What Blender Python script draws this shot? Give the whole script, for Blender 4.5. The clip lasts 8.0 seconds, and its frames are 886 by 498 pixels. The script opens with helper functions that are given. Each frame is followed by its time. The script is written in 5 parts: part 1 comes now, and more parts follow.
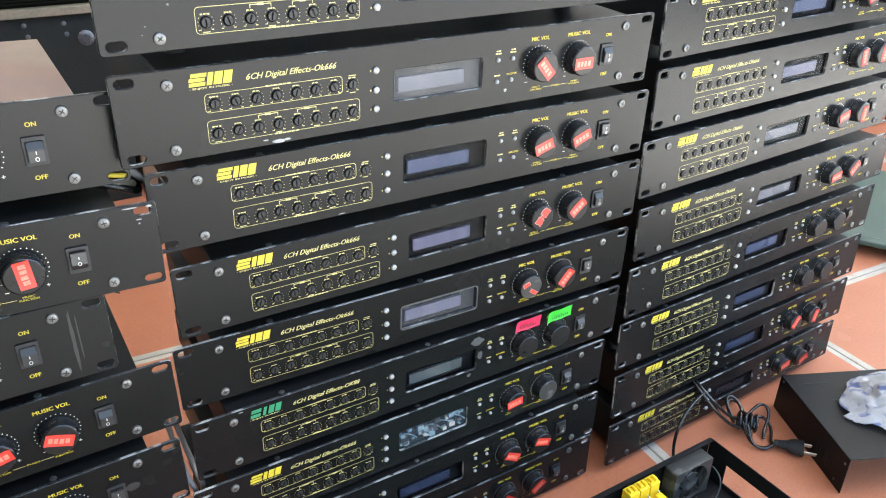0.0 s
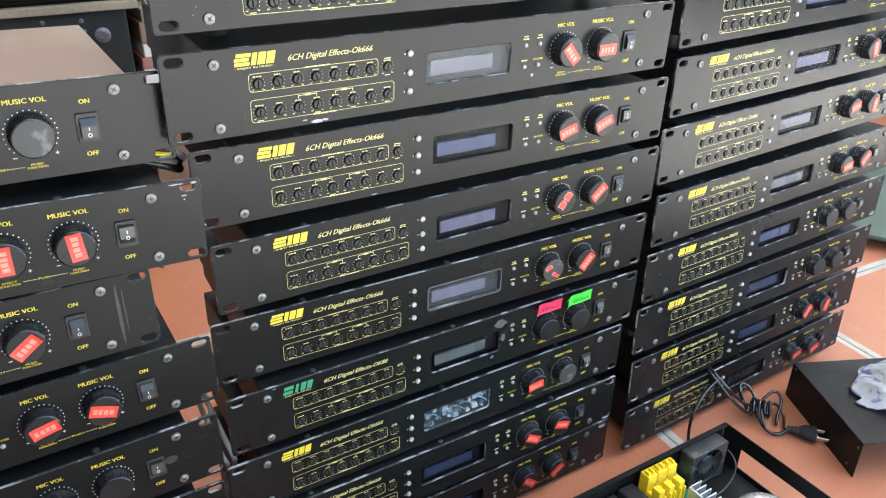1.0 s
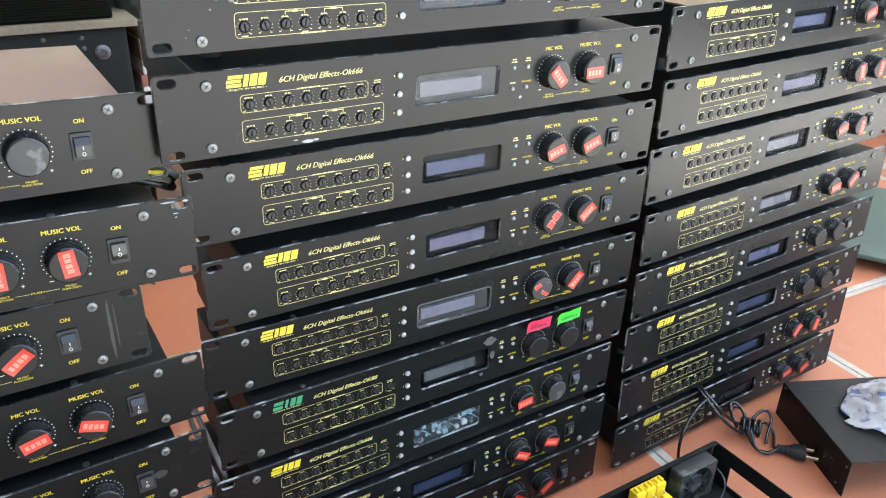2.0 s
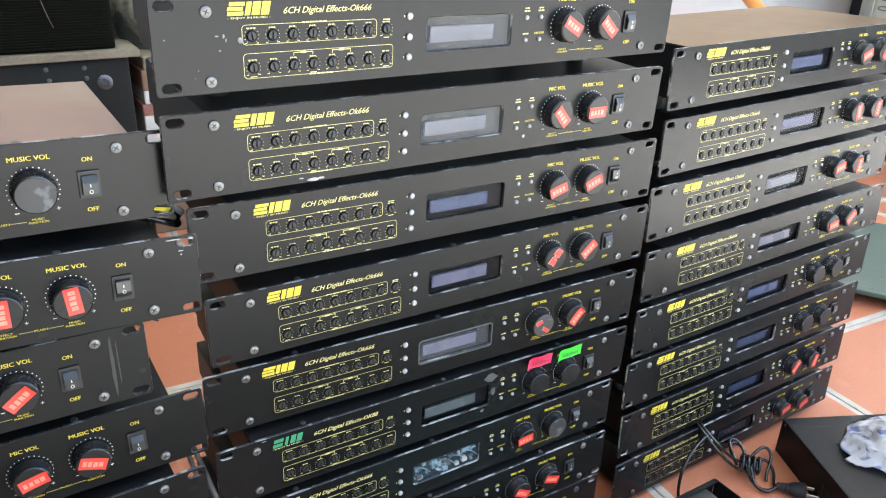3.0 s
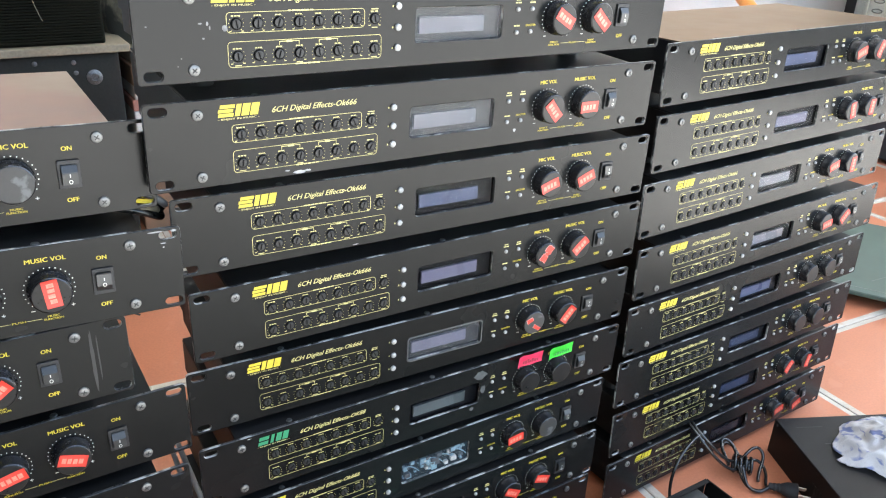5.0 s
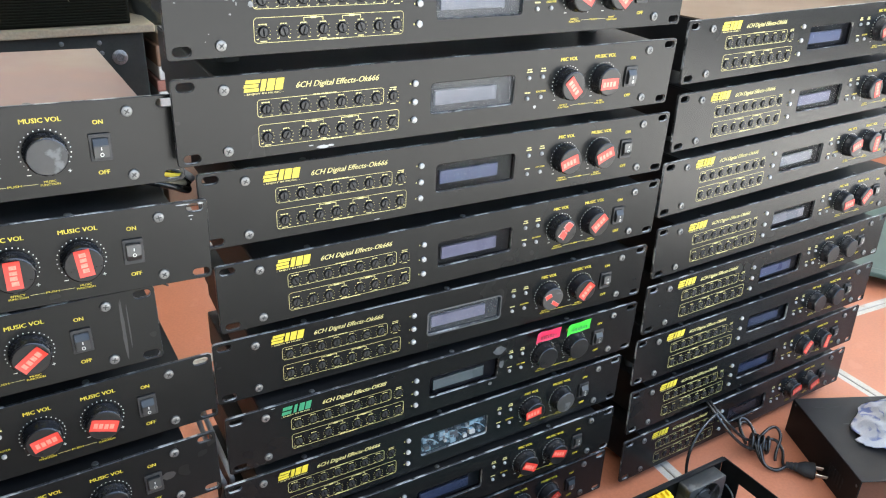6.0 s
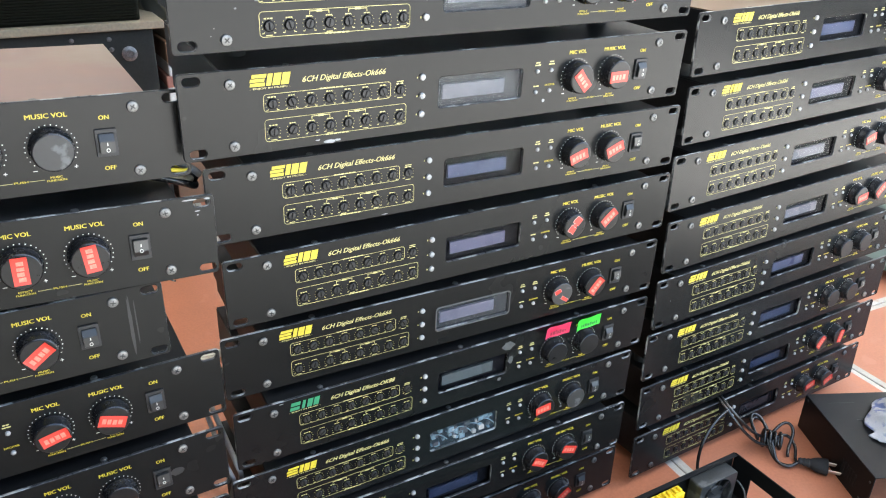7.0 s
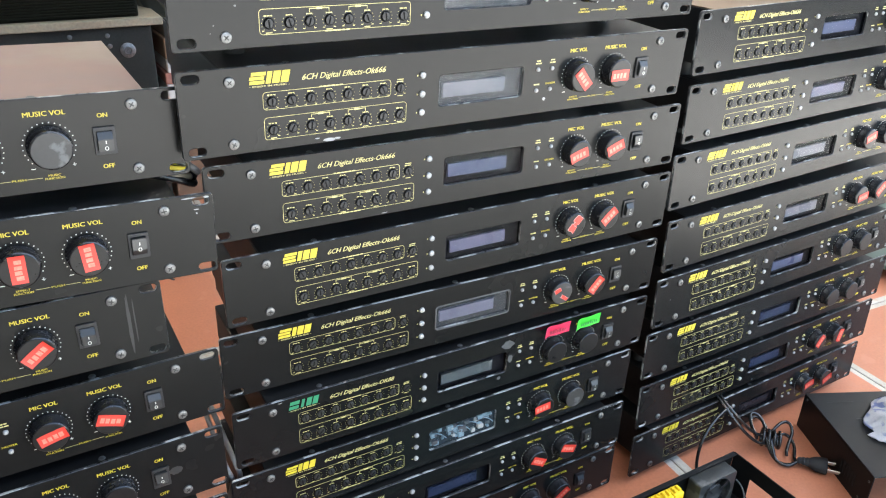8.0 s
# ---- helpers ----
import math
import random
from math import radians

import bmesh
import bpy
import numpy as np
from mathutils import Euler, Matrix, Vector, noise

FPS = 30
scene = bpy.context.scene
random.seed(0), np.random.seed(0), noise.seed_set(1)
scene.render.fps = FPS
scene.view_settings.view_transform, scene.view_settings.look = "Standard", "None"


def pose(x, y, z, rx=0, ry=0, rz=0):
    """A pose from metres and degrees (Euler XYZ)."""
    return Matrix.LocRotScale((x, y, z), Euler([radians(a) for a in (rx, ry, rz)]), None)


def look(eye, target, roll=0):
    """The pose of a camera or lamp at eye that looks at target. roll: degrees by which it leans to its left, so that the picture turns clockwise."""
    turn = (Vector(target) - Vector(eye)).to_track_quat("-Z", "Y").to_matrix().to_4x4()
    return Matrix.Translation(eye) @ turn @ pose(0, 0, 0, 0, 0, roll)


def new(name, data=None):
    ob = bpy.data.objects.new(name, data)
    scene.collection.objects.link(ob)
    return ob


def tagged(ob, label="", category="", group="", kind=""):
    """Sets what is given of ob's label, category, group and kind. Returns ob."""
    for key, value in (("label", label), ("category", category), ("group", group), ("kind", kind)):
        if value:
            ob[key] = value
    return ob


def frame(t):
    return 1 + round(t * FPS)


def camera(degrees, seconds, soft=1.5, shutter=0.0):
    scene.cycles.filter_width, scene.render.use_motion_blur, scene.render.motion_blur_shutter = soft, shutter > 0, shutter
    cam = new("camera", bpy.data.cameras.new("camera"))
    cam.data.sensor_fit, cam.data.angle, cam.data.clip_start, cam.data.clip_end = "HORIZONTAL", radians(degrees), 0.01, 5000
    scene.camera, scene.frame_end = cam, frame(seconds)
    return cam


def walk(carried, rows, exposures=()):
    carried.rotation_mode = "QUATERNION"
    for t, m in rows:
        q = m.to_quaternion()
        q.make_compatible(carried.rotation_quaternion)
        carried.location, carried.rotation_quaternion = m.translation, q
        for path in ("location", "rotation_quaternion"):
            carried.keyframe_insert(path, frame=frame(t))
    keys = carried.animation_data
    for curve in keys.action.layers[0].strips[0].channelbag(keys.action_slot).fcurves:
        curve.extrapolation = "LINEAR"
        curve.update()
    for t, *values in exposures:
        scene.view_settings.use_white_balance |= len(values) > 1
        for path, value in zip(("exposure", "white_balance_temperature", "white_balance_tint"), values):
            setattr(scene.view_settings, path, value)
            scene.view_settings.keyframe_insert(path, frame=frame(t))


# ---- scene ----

# ---------------------------------------------------------------- camera
cam = camera(59.44, 8.0, soft=1.12)
ROWS = [
    (0.0, -0.0741, -0.5238, 0.7365, 61.869, -0.925, -31.638),
    (0.5, -0.0982, -0.5273, 0.7328, 61.972, -0.781, -31.694),
    (1.0, -0.1095, -0.5333, 0.7257, 62.234, -0.895, -31.661),
    (1.5, -0.105, -0.541, 0.7319, 62.742, -1.1, -31.599),
    (1.7, -0.1068, -0.5453, 0.7321, 63.0196, -1.1764, -31.5887),
    (2.8, -0.1028, -0.5406, 0.7376, 64.8919, -1.6636, -31.5504),
    (3.0, -0.111, -0.5391, 0.7408, 65.442, -1.855, -31.669),
    (3.5, -0.1108, -0.543, 0.7443, 66.347, -1.823, -32.112),
    (4.0, -0.1106, -0.5464, 0.7465, 66.572, -1.964, -32.387),
    (4.5, -0.1055, -0.5409, 0.7389, 66.132, -2.218, -32.332),
    (4.7, -0.1013, -0.535, 0.7346, 65.9479, -2.2726, -32.2377),
    (5.8, -0.1108, -0.5433, 0.7308, 64.2492, -2.1204, -30.7022),
    (6.0, -0.1097, -0.5461, 0.7302, 64.211, -1.991, -30.457),
    (6.5, -0.103, -0.5464, 0.7296, 63.969, -1.717, -30.01),
    (7.0, -0.1058, -0.5444, 0.7281, 63.857, -1.505, -29.806),
    (7.5, -0.1045, -0.5455, 0.7299, 63.863, -1.498, -29.823),
    (8.0, -0.1055, -0.5412, 0.7282, 63.654, -1.673, -29.857),
]
walk(cam, [(t, pose(x, y, z, rx, ry, rz)) for t, x, y, z, rx, ry, rz in ROWS], [(0.0, 3.32, 6330, 6.5), (8.0, 3.32, 6330, 6.5)])

# ---------------------------------------------------------------- light
world = bpy.data.worlds.new("sky")
scene.world = world
world.use_nodes = True
wn = world.node_tree.nodes
sky = wn.new("ShaderNodeTexSky")
sky.sky_type, sky.sun_disc = "NISHITA", False
sky.sun_elevation, sky.sun_rotation = radians(58), radians(90)
world.node_tree.links.new(sky.outputs[0], wn["Background"].inputs[0])
wn["Background"].inputs[1].default_value = 0.085

sun = new("sun", bpy.data.lights.new("sun", "SUN"))
sun.data.energy, sun.data.angle, sun.data.color = 5.0, radians(0.6), (1.0, 0.96, 0.90)
sun.matrix_world = look((16, 0, 25.6), (0, 0, 0))


def area(name, eye, target, w, h, power, color=(1, 1, 1)):
    ob = new(name, bpy.data.lights.new(name, "AREA"))
    ob.data.shape, ob.data.size, ob.data.size_y, ob.data.energy, ob.data.color = "RECTANGLE", w, h, power, color
    ob.matrix_world = look(eye, target)
    return ob


# daylight in the open shop front and in the doorway of the side wall
area("shopfront_daylight", (1.5, -0.52, 2.0), (1.5, 0.4, 0.45), 7.0, 1.3, 4.8, (0.93, 0.97, 1.0))
area("doorway_daylight", (5.25, 0.6, 1.3), (1.0, 0.6, 0.9), 1.8, 2.2, 1.15, (0.97, 0.98, 1.0))

# ---------------------------------------------------------------- materials
def mat(name, color, rough=0.5, metal=0.0, vary=0.15, scale=40.0, bump=0.0, fine=400.0, spec=0.5, coat=0.0,
        wear=None, wear_amount=0.55, wear_scale=60.0, rvary=0.07):
    """A surface with colour and roughness varied at two scales, fine relief, and optional worn spots."""
    m = bpy.data.materials.new(name)
    m.use_nodes = True
    nt = m.node_tree
    b = nt.nodes["Principled BSDF"]
    tc = nt.nodes.new("ShaderNodeTexCoord")
    info = nt.nodes.new("ShaderNodeObjectInfo")
    off = nt.nodes.new("ShaderNodeVectorMath")
    off.operation = "ADD"
    mul = nt.nodes.new("ShaderNodeMath")
    mul.operation, mul.inputs[1].default_value = "MULTIPLY", 37.0
    nt.links.new(info.outputs["Random"], mul.inputs[0])
    nt.links.new(tc.outputs["Object"], off.inputs[0])
    nt.links.new(mul.outputs[0], off.inputs[1])
    big = nt.nodes.new("ShaderNodeTexNoise")
    big.inputs["Scale"].default_value, big.inputs["Detail"].default_value = scale, 4
    small = nt.nodes.new("ShaderNodeTexNoise")
    small.inputs["Scale"].default_value, small.inputs["Detail"].default_value = fine, 2
    for n in (big, small):
        nt.links.new(off.outputs[0], n.inputs["Vector"])
    add = nt.nodes.new("ShaderNodeMath")
    add.operation = "ADD"
    nt.links.new(big.outputs[0], add.inputs[0])
    nt.links.new(small.outputs[0], add.inputs[1])
    ramp = nt.nodes.new("ShaderNodeMapRange")
    ramp.inputs[1].default_value, ramp.inputs[2].default_value = 0.6, 1.4
    ramp.inputs[3].default_value, ramp.inputs[4].default_value = 1 - vary, 1 + vary
    nt.links.new(add.outputs[0], ramp.inputs[0])
    tint = nt.nodes.new("ShaderNodeVectorMath")
    tint.operation = "SCALE"
    tint.inputs[0].default_value = color
    nt.links.new(ramp.outputs[0], tint.inputs["Scale"])
    out_col = tint.outputs[0]
    rr = nt.nodes.new("ShaderNodeMapRange")
    rr.inputs[1].default_value, rr.inputs[2].default_value = 0.6, 1.4
    rr.inputs[3].default_value, rr.inputs[4].default_value = max(0.02, rough - rvary), min(1, rough + rvary)
    nt.links.new(add.outputs[0], rr.inputs[0])
    nt.links.new(rr.outputs[0], b.inputs["Roughness"])
    b.inputs["Metallic"].default_value = metal
    b.inputs["Specular IOR Level"].default_value = spec
    b.inputs["Coat Weight"].default_value = coat
    if wear:
        wn_ = nt.nodes.new("ShaderNodeTexNoise")
        wn_.inputs["Scale"].default_value, wn_.inputs["Detail"].default_value = wear_scale, 6
        nt.links.new(off.outputs[0], wn_.inputs["Vector"])
        st = nt.nodes.new("ShaderNodeMapRange")
        st.inputs[1].default_value, st.inputs[2].default_value = wear_amount, wear_amount + 0.06
        nt.links.new(wn_.outputs[0], st.inputs[0])
        mix = nt.nodes.new("ShaderNodeMix")
        mix.data_type = "RGBA"
        nt.links.new(st.outputs[0], mix.inputs[0])
        nt.links.new(out_col, mix.inputs[6])
        mix.inputs[7].default_value = (*wear, 1)
        out_col = mix.outputs[2]
    nt.links.new(out_col, b.inputs["Base Color"])
    if bump:
        bn = nt.nodes.new("ShaderNodeBump")
        bn.inputs["Strength"].default_value, bn.inputs["Distance"].default_value = bump, 0.001
        nt.links.new(small.outputs[0], bn.inputs["Height"])
        nt.links.new(bn.outputs[0], b.inputs["Normal"])
    return m


def clear(name, gloss_rough=0.05, milky=0.0, milk=(0.6, 0.62, 0.65)):
    """A thin clear pane: it lets light straight through and reflects by Fresnel; milky adds a film."""
    m = bpy.data.materials.new(name)
    m.use_nodes = True
    nt = m.node_tree
    nt.nodes.remove(nt.nodes["Principled BSDF"])
    tr = nt.nodes.new("ShaderNodeBsdfTransparent")
    gl = nt.nodes.new("ShaderNodeBsdfGlossy")
    gl.inputs["Roughness"].default_value = gloss_rough
    lw = nt.nodes.new("ShaderNodeLayerWeight")
    pw = nt.nodes.new("ShaderNodeMath")
    pw.operation, pw.inputs[1].default_value = "POWER", 5.0
    fr = nt.nodes.new("ShaderNodeMath")
    fr.operation, fr.inputs[1].default_value, fr.inputs[2].default_value = "MULTIPLY_ADD", 0.12, 0.003
    nt.links.new(lw.outputs["Facing"], pw.inputs[0])
    nt.links.new(pw.outputs[0], fr.inputs[0])
    mx = nt.nodes.new("ShaderNodeMixShader")
    nt.links.new(fr.outputs[0], mx.inputs[0])
    nt.links.new(tr.outputs[0], mx.inputs[1])
    nt.links.new(gl.outputs[0], mx.inputs[2])
    last = mx
    if milky:
        df = nt.nodes.new("ShaderNodeBsdfDiffuse")
        df.inputs[0].default_value = (*milk, 1)
        no = nt.nodes.new("ShaderNodeTexNoise")
        no.inputs["Scale"].default_value = 30
        mr = nt.nodes.new("ShaderNodeMapRange")
        mr.inputs[3].default_value, mr.inputs[4].default_value = milky * 0.7, milky * 1.3
        nt.links.new(no.outputs[0], mr.inputs[0])
        m2 = nt.nodes.new("ShaderNodeMixShader")
        nt.links.new(mr.outputs[0], m2.inputs[0])
        nt.links.new(mx.outputs[0], m2.inputs[1])
        nt.links.new(df.outputs[0], m2.inputs[2])
        last = m2
    nt.links.new(last.outputs[0], nt.nodes["Material Output"].inputs[0])
    return m


PANEL = mat("black_anodised_panel", (0.0064, 0.0067, 0.0065), 0.27, vary=0.10, scale=9, fine=30, spec=0.165, rvary=0.006)
# Pale patches: bare worn metal, plus edge glints put into the colour.
EDGE = mat("worn_glint_edge", (0.055, 0.056, 0.058), 0.3, 0.3, vary=0.4, scale=60, wear=(0.42, 0.42, 0.41), wear_amount=0.51, wear_scale=45)
CASE = mat("black_painted_steel", (0.008, 0.008, 0.008), 0.48, vary=0.3, scale=14, bump=0.04, fine=900, spec=0.24, rvary=0.06)
COVER = mat("brown_steel_cover", (0.170, 0.140, 0.106), 0.33, 0.85, vary=0.14, scale=6, bump=0.0, rvary=0.04, fine=26, spec=0.5)
COVER.node_tree.nodes["Principled BSDF"].inputs["Specular Tint"].default_value = (0.80, 0.66, 0.54, 1)
CASE_GREY = mat("blue_grey_steel", (0.055, 0.062, 0.070), 0.40, vary=0.3, scale=14, bump=0.04, fine=900, spec=0.4, rvary=0.06)
# Left stack's top lid: the pinkish reflection on it is put into its colour.
COVER_RED = mat("pink_reflection_steel_cover", (0.30, 0.195, 0.155), 0.45, 0.55, vary=0.2, scale=5, bump=0.02, rvary=0.08, fine=30, wear=(0.33, 0.25, 0.19), wear_amount=0.6, wear_scale=4)
RUBBER = mat("black_rubber", (0.012, 0.012, 0.012), 0.75, vary=0.2)
KNOB = mat("black_plastic_knob", (0.012, 0.012, 0.013), 0.24, vary=0.2, scale=80)
KNOBCAP = mat("knob_cap", (0.008, 0.008, 0.008), 0.34, vary=0.35, scale=90, spec=0.25, rvary=0.1)
SMEAR = mat("knob_cap_with_glue_marks", (0.016, 0.016, 0.016), 0.5, vary=0.3, scale=90, wear=(0.075, 0.078, 0.078), wear_amount=0.57, wear_scale=65)
POT = mat("trimmer_shaft", (0.013, 0.013, 0.013), 0.45, vary=0.3, scale=200, spec=0.3)
SLOT = mat("trimmer_slot", (0.003, 0.003, 0.003), 0.8, vary=0.2, spec=0.05)
YELLOW = mat("yellow_print", (0.50, 0.39, 0.020), 0.5, vary=0.2, scale=200)
CREAM = mat("cream_print", (0.50, 0.435, 0.165), 0.55, vary=0.2, scale=300)
WHITE = mat("white_print", (0.58, 0.58, 0.53), 0.55, vary=0.15, scale=300)
GREEN = mat("green_print", (0.018, 0.19, 0.085), 0.5, vary=0.15, scale=200)
BUTTON = mat("white_plastic_button", (0.27, 0.27, 0.26), 0.4, vary=0.1, scale=300)
STEEL = mat("zinc_screw", (0.155, 0.155, 0.15), 0.48, 0.75, vary=0.45, scale=300)
RECESS = mat("dark_recess", (0.01, 0.01, 0.01), 0.7, vary=0.1)
ROCKER = mat("rocker_plastic", (0.018, 0.019, 0.019), 0.38, vary=0.15, scale=80)
RED = mat("red_sticker", (0.53, 0.030, 0.016), 0.45, vary=0.12, scale=120)
PALE = mat("pale_sticker_print", (0.66, 0.19, 0.13), 0.5, vary=0.35, scale=500)
PINK = mat("pink_sticker", (0.85, 0.05, 0.14), 0.5, vary=0.1, scale=120)
LIME = mat("lime_sticker", (0.10, 0.75, 0.07), 0.5, vary=0.1, scale=120)
INKRED = mat("dark_red_ink", (0.25, 0.01, 0.03), 0.6)
INKGRN = mat("dark_green_ink", (0.02, 0.22, 0.03), 0.6)
LCD_GREY = mat("grey_lcd", (0.088, 0.088, 0.104), 0.3, vary=0.02, scale=30, fine=30, spec=0.08)
LCD_LILAC = mat("lilac_lcd", (0.072, 0.070, 0.105), 0.3, vary=0.02, scale=30, fine=30, spec=0.08)
LCD_BLUE = mat("blue_lcd", (0.042, 0.050, 0.086), 0.3, vary=0.02, scale=30, fine=30, spec=0.08)
LCD_DEEP = mat("deep_blue_lcd", (0.020, 0.026, 0.048), 0.3, vary=0.1, scale=30, spec=0.08)
LCD_MOSS = mat("greenish_grey_lcd", (0.058, 0.067, 0.069), 0.3, vary=0.05, scale=30, fine=30, spec=0.08)
LCD_DARK = mat("unlit_lcd", (0.013, 0.013, 0.017), 0.3, vary=0.1, scale=30, spec=0.10)
BACK = mat("window_backing", (0.0055, 0.0055, 0.0070), 0.5, vary=0.2, spec=0.04)
BACK_GREY = mat("grey_window_backing", (0.03, 0.03, 0.03), 0.5, vary=0.1, spec=0.08)
PANE = clear("clear_acrylic", 0.16)
FILM = clear("filmed_acrylic", 0.25, 0.04, (0.5, 0.5, 0.5))
HAZE = clear("hazy_acrylic", 0.25, 0.045, (0.30, 0.38, 0.41))
CHIPS = mat("white_paint_chip", (0.27, 0.27, 0.265), 0.6, vary=0.2, scale=300)
TILE = mat("terracotta_tile", (0.44, 0.163, 0.084), 0.36, vary=0.14, scale=7, bump=0.02, fine=250, spec=0.5,
           wear=(0.46, 0.18, 0.10), wear_amount=0.62, wear_scale=20)
BORDER = mat("pale_tile_border", (0.44, 0.41, 0.35), 0.5, vary=0.2, scale=30, wear=(0.40, 0.30, 0.22), wear_amount=0.63, wear_scale=40)
GROUT = mat("brown_grout", (0.20, 0.12, 0.08), 0.9, vary=0.2)
YARD = mat("pale_concrete", (0.715, 0.69, 0.66), 0.9, vary=0.08, scale=0.6, bump=0.1, fine=40)
APRON = mat("dark_apron_concrete", (0.20, 0.195, 0.185), 0.85, vary=0.25, scale=3, bump=0.1, fine=60)
WALL = mat("white_wall_paint", (0.545, 0.535, 0.52), 0.8, vary=0.07, scale=3, bump=0.1, fine=120)
BAFFLE = mat("dark_grey_baffle", (0.10, 0.10, 0.10), 0.9, vary=0.1, scale=5, bump=0.2, fine=80)
CEIL = mat("ceiling_paint", (0.72, 0.71, 0.68), 0.85, vary=0.05, scale=3)
DULL = mat("khaki_fabric", (0.21, 0.185, 0.125), 0.9, vary=0.25, scale=9, bump=0.4, fine=300, wear=(0.05, 0.048, 0.036), wear_amount=0.56, wear_scale=9)
OLIVE = mat("dark_olive_board", (0.040, 0.040, 0.027), 0.75, vary=0.25, scale=12, bump=0.15, fine=180, spec=0.15)
PLANK = mat("raw_pale_wood", (0.23, 0.19, 0.125), 0.7, vary=0.25, scale=12, bump=0.2, fine=180)
BLACKWOOD = mat("black_painted_board", (0.020, 0.021, 0.018), 0.5, vary=0.25, scale=10, bump=0.1, fine=200, spec=0.25)
GRILLE = mat("dark_grille_cloth", (0.008, 0.0075, 0.004), 0.8, vary=0.3, scale=30, bump=0.2, fine=500, spec=0.1)
CARD = mat("brown_cardboard", (0.19, 0.16, 0.10), 0.85, vary=0.2, scale=12)
BAMBOO = mat("orange_varnished_wood", (0.72, 0.30, 0.05), 0.35, vary=0.25, scale=20)
GREYMETAL = mat("galvanised_metal", (0.40, 0.46, 0.42), 0.32, 0.45, vary=0.25, scale=10)
HANDLE = mat("dull_handle_steel", (0.13, 0.155, 0.14), 0.4, 0.5, vary=0.2)
DARKMETAL = mat("dark_grey_frame", (0.034, 0.034, 0.040), 0.5, vary=0.15)
GLASSGREEN = mat("frosted_green_glass", (0.066, 0.100, 0.078), 0.46, vary=0.25, scale=5, fine=25, rvary=0.06, spec=0.4)
NAVY = mat("dark_navy_paint", (0.020, 0.024, 0.032), 0.45, vary=0.2, scale=9, bump=0.05, fine=300)
CABLE = mat("black_cable", (0.016, 0.016, 0.015), 0.20, vary=0.2, scale=90)
PRONG = mat("plug_prong", (0.55, 0.53, 0.48), 0.3, 0.9, vary=0.2)
TORN = mat("torn_sticker_backing", (0.62, 0.50, 0.46), 0.7, vary=0.2, scale=200)
PCB = mat("green_circuit_board", (0.015, 0.16, 0.09), 0.4, vary=0.3, scale=60)
ALU = mat("aluminium_heatsink", (0.72, 0.72, 0.72), 0.4, 0.8, vary=0.15)
YPLAST = mat("yellow_plastic", (0.80, 0.55, 0.02), 0.4, vary=0.12, scale=70)
FANGREY = mat("dusty_fan_plastic", (0.030, 0.031, 0.029), 0.42, vary=0.4, scale=50, wear=(0.085, 0.085, 0.078), wear_amount=0.55, wear_scale=40)
FANBLACK = mat("fan_plastic", (0.014, 0.014, 0.015), 0.5, vary=0.2, scale=60, spec=0.35)
SHRINK = mat("transformer_wrap", (0.42, 0.40, 0.37), 0.25, 0.3, vary=0.3, scale=50)
YWIRE = mat("yellow_wire", (0.75, 0.60, 0.05), 0.45, vary=0.1)
GWIRE = mat("grey_wire", (0.30, 0.29, 0.27), 0.5, vary=0.15)
BLUEWIRE = mat("blue_grey_parts", (0.12, 0.18, 0.215), 0.4, vary=0.4, scale=120)

# ---------------------------------------------------------------- mesh helpers
def to_mesh(bm, name, mats=()):
    me = bpy.data.meshes.new(name)
    bm.to_mesh(me)
    bm.free()
    for m in mats:
        me.materials.append(m)
    return me


def part(name, data, material, parent, label="", loc=None, m=None):
    """Links a bmesh or a mesh as one mesh object under a thing or a part."""
    if isinstance(data, bmesh.types.BMesh):
        data = to_mesh(data, name)
    if material is not None and len(data.materials) == 0:
        data.materials.append(material)
    ob = new(name, data)
    ob.parent = parent
    if m is not None:
        ob.matrix_local = m
    if loc is not None:
        ob.location = loc
    if material is not None and data.materials[0] is not material:
        ob.material_slots[0].link = "OBJECT"
        ob.material_slots[0].material = material
    if label:
        tagged(ob, label)
    return ob


def box(bm, x0, y0, z0, x1, y1, z1, bevel=0.0, mi=0):
    r = bmesh.ops.create_cube(bm, size=1, matrix=Matrix.LocRotScale(((x0 + x1) / 2, (y0 + y1) / 2, (z0 + z1) / 2), None, (x1 - x0, y1 - y0, z1 - z0)))
    fs = {f for v in r["verts"] for f in v.link_faces}
    for f in fs:
        f.material_index = mi
    if bevel:
        es = list({e for v in r["verts"] for e in v.link_edges})
        bmesh.ops.bevel(bm, geom=es, offset=bevel, segments=2, affect="EDGES", profile=0.5)


def boxed(*a, **k):
    bm = bmesh.new()
    box(bm, *a, **k)
    return bm


def rounded_rect(x0, z0, x1, z1, r, n=5):
    pts = []
    for cx, cz, a0 in ((x1 - r, z1 - r, 0), (x0 + r, z1 - r, 90), (x0 + r, z0 + r, 180), (x1 - r, z0 + r, 270)):
        for i in range(n + 1):
            a = radians(a0 + 90 * i / n)
            pts.append((cx + r * math.cos(a), cz + r * math.sin(a)))
    return pts


def from_curve(cu, name):
    ob = new(name, cu)
    dg = bpy.context.evaluated_depsgraph_get()
    dg.update()
    me = bpy.data.meshes.new_from_object(ob.evaluated_get(dg))
    bpy.data.objects.remove(ob)
    bpy.data.curves.remove(cu)
    return me


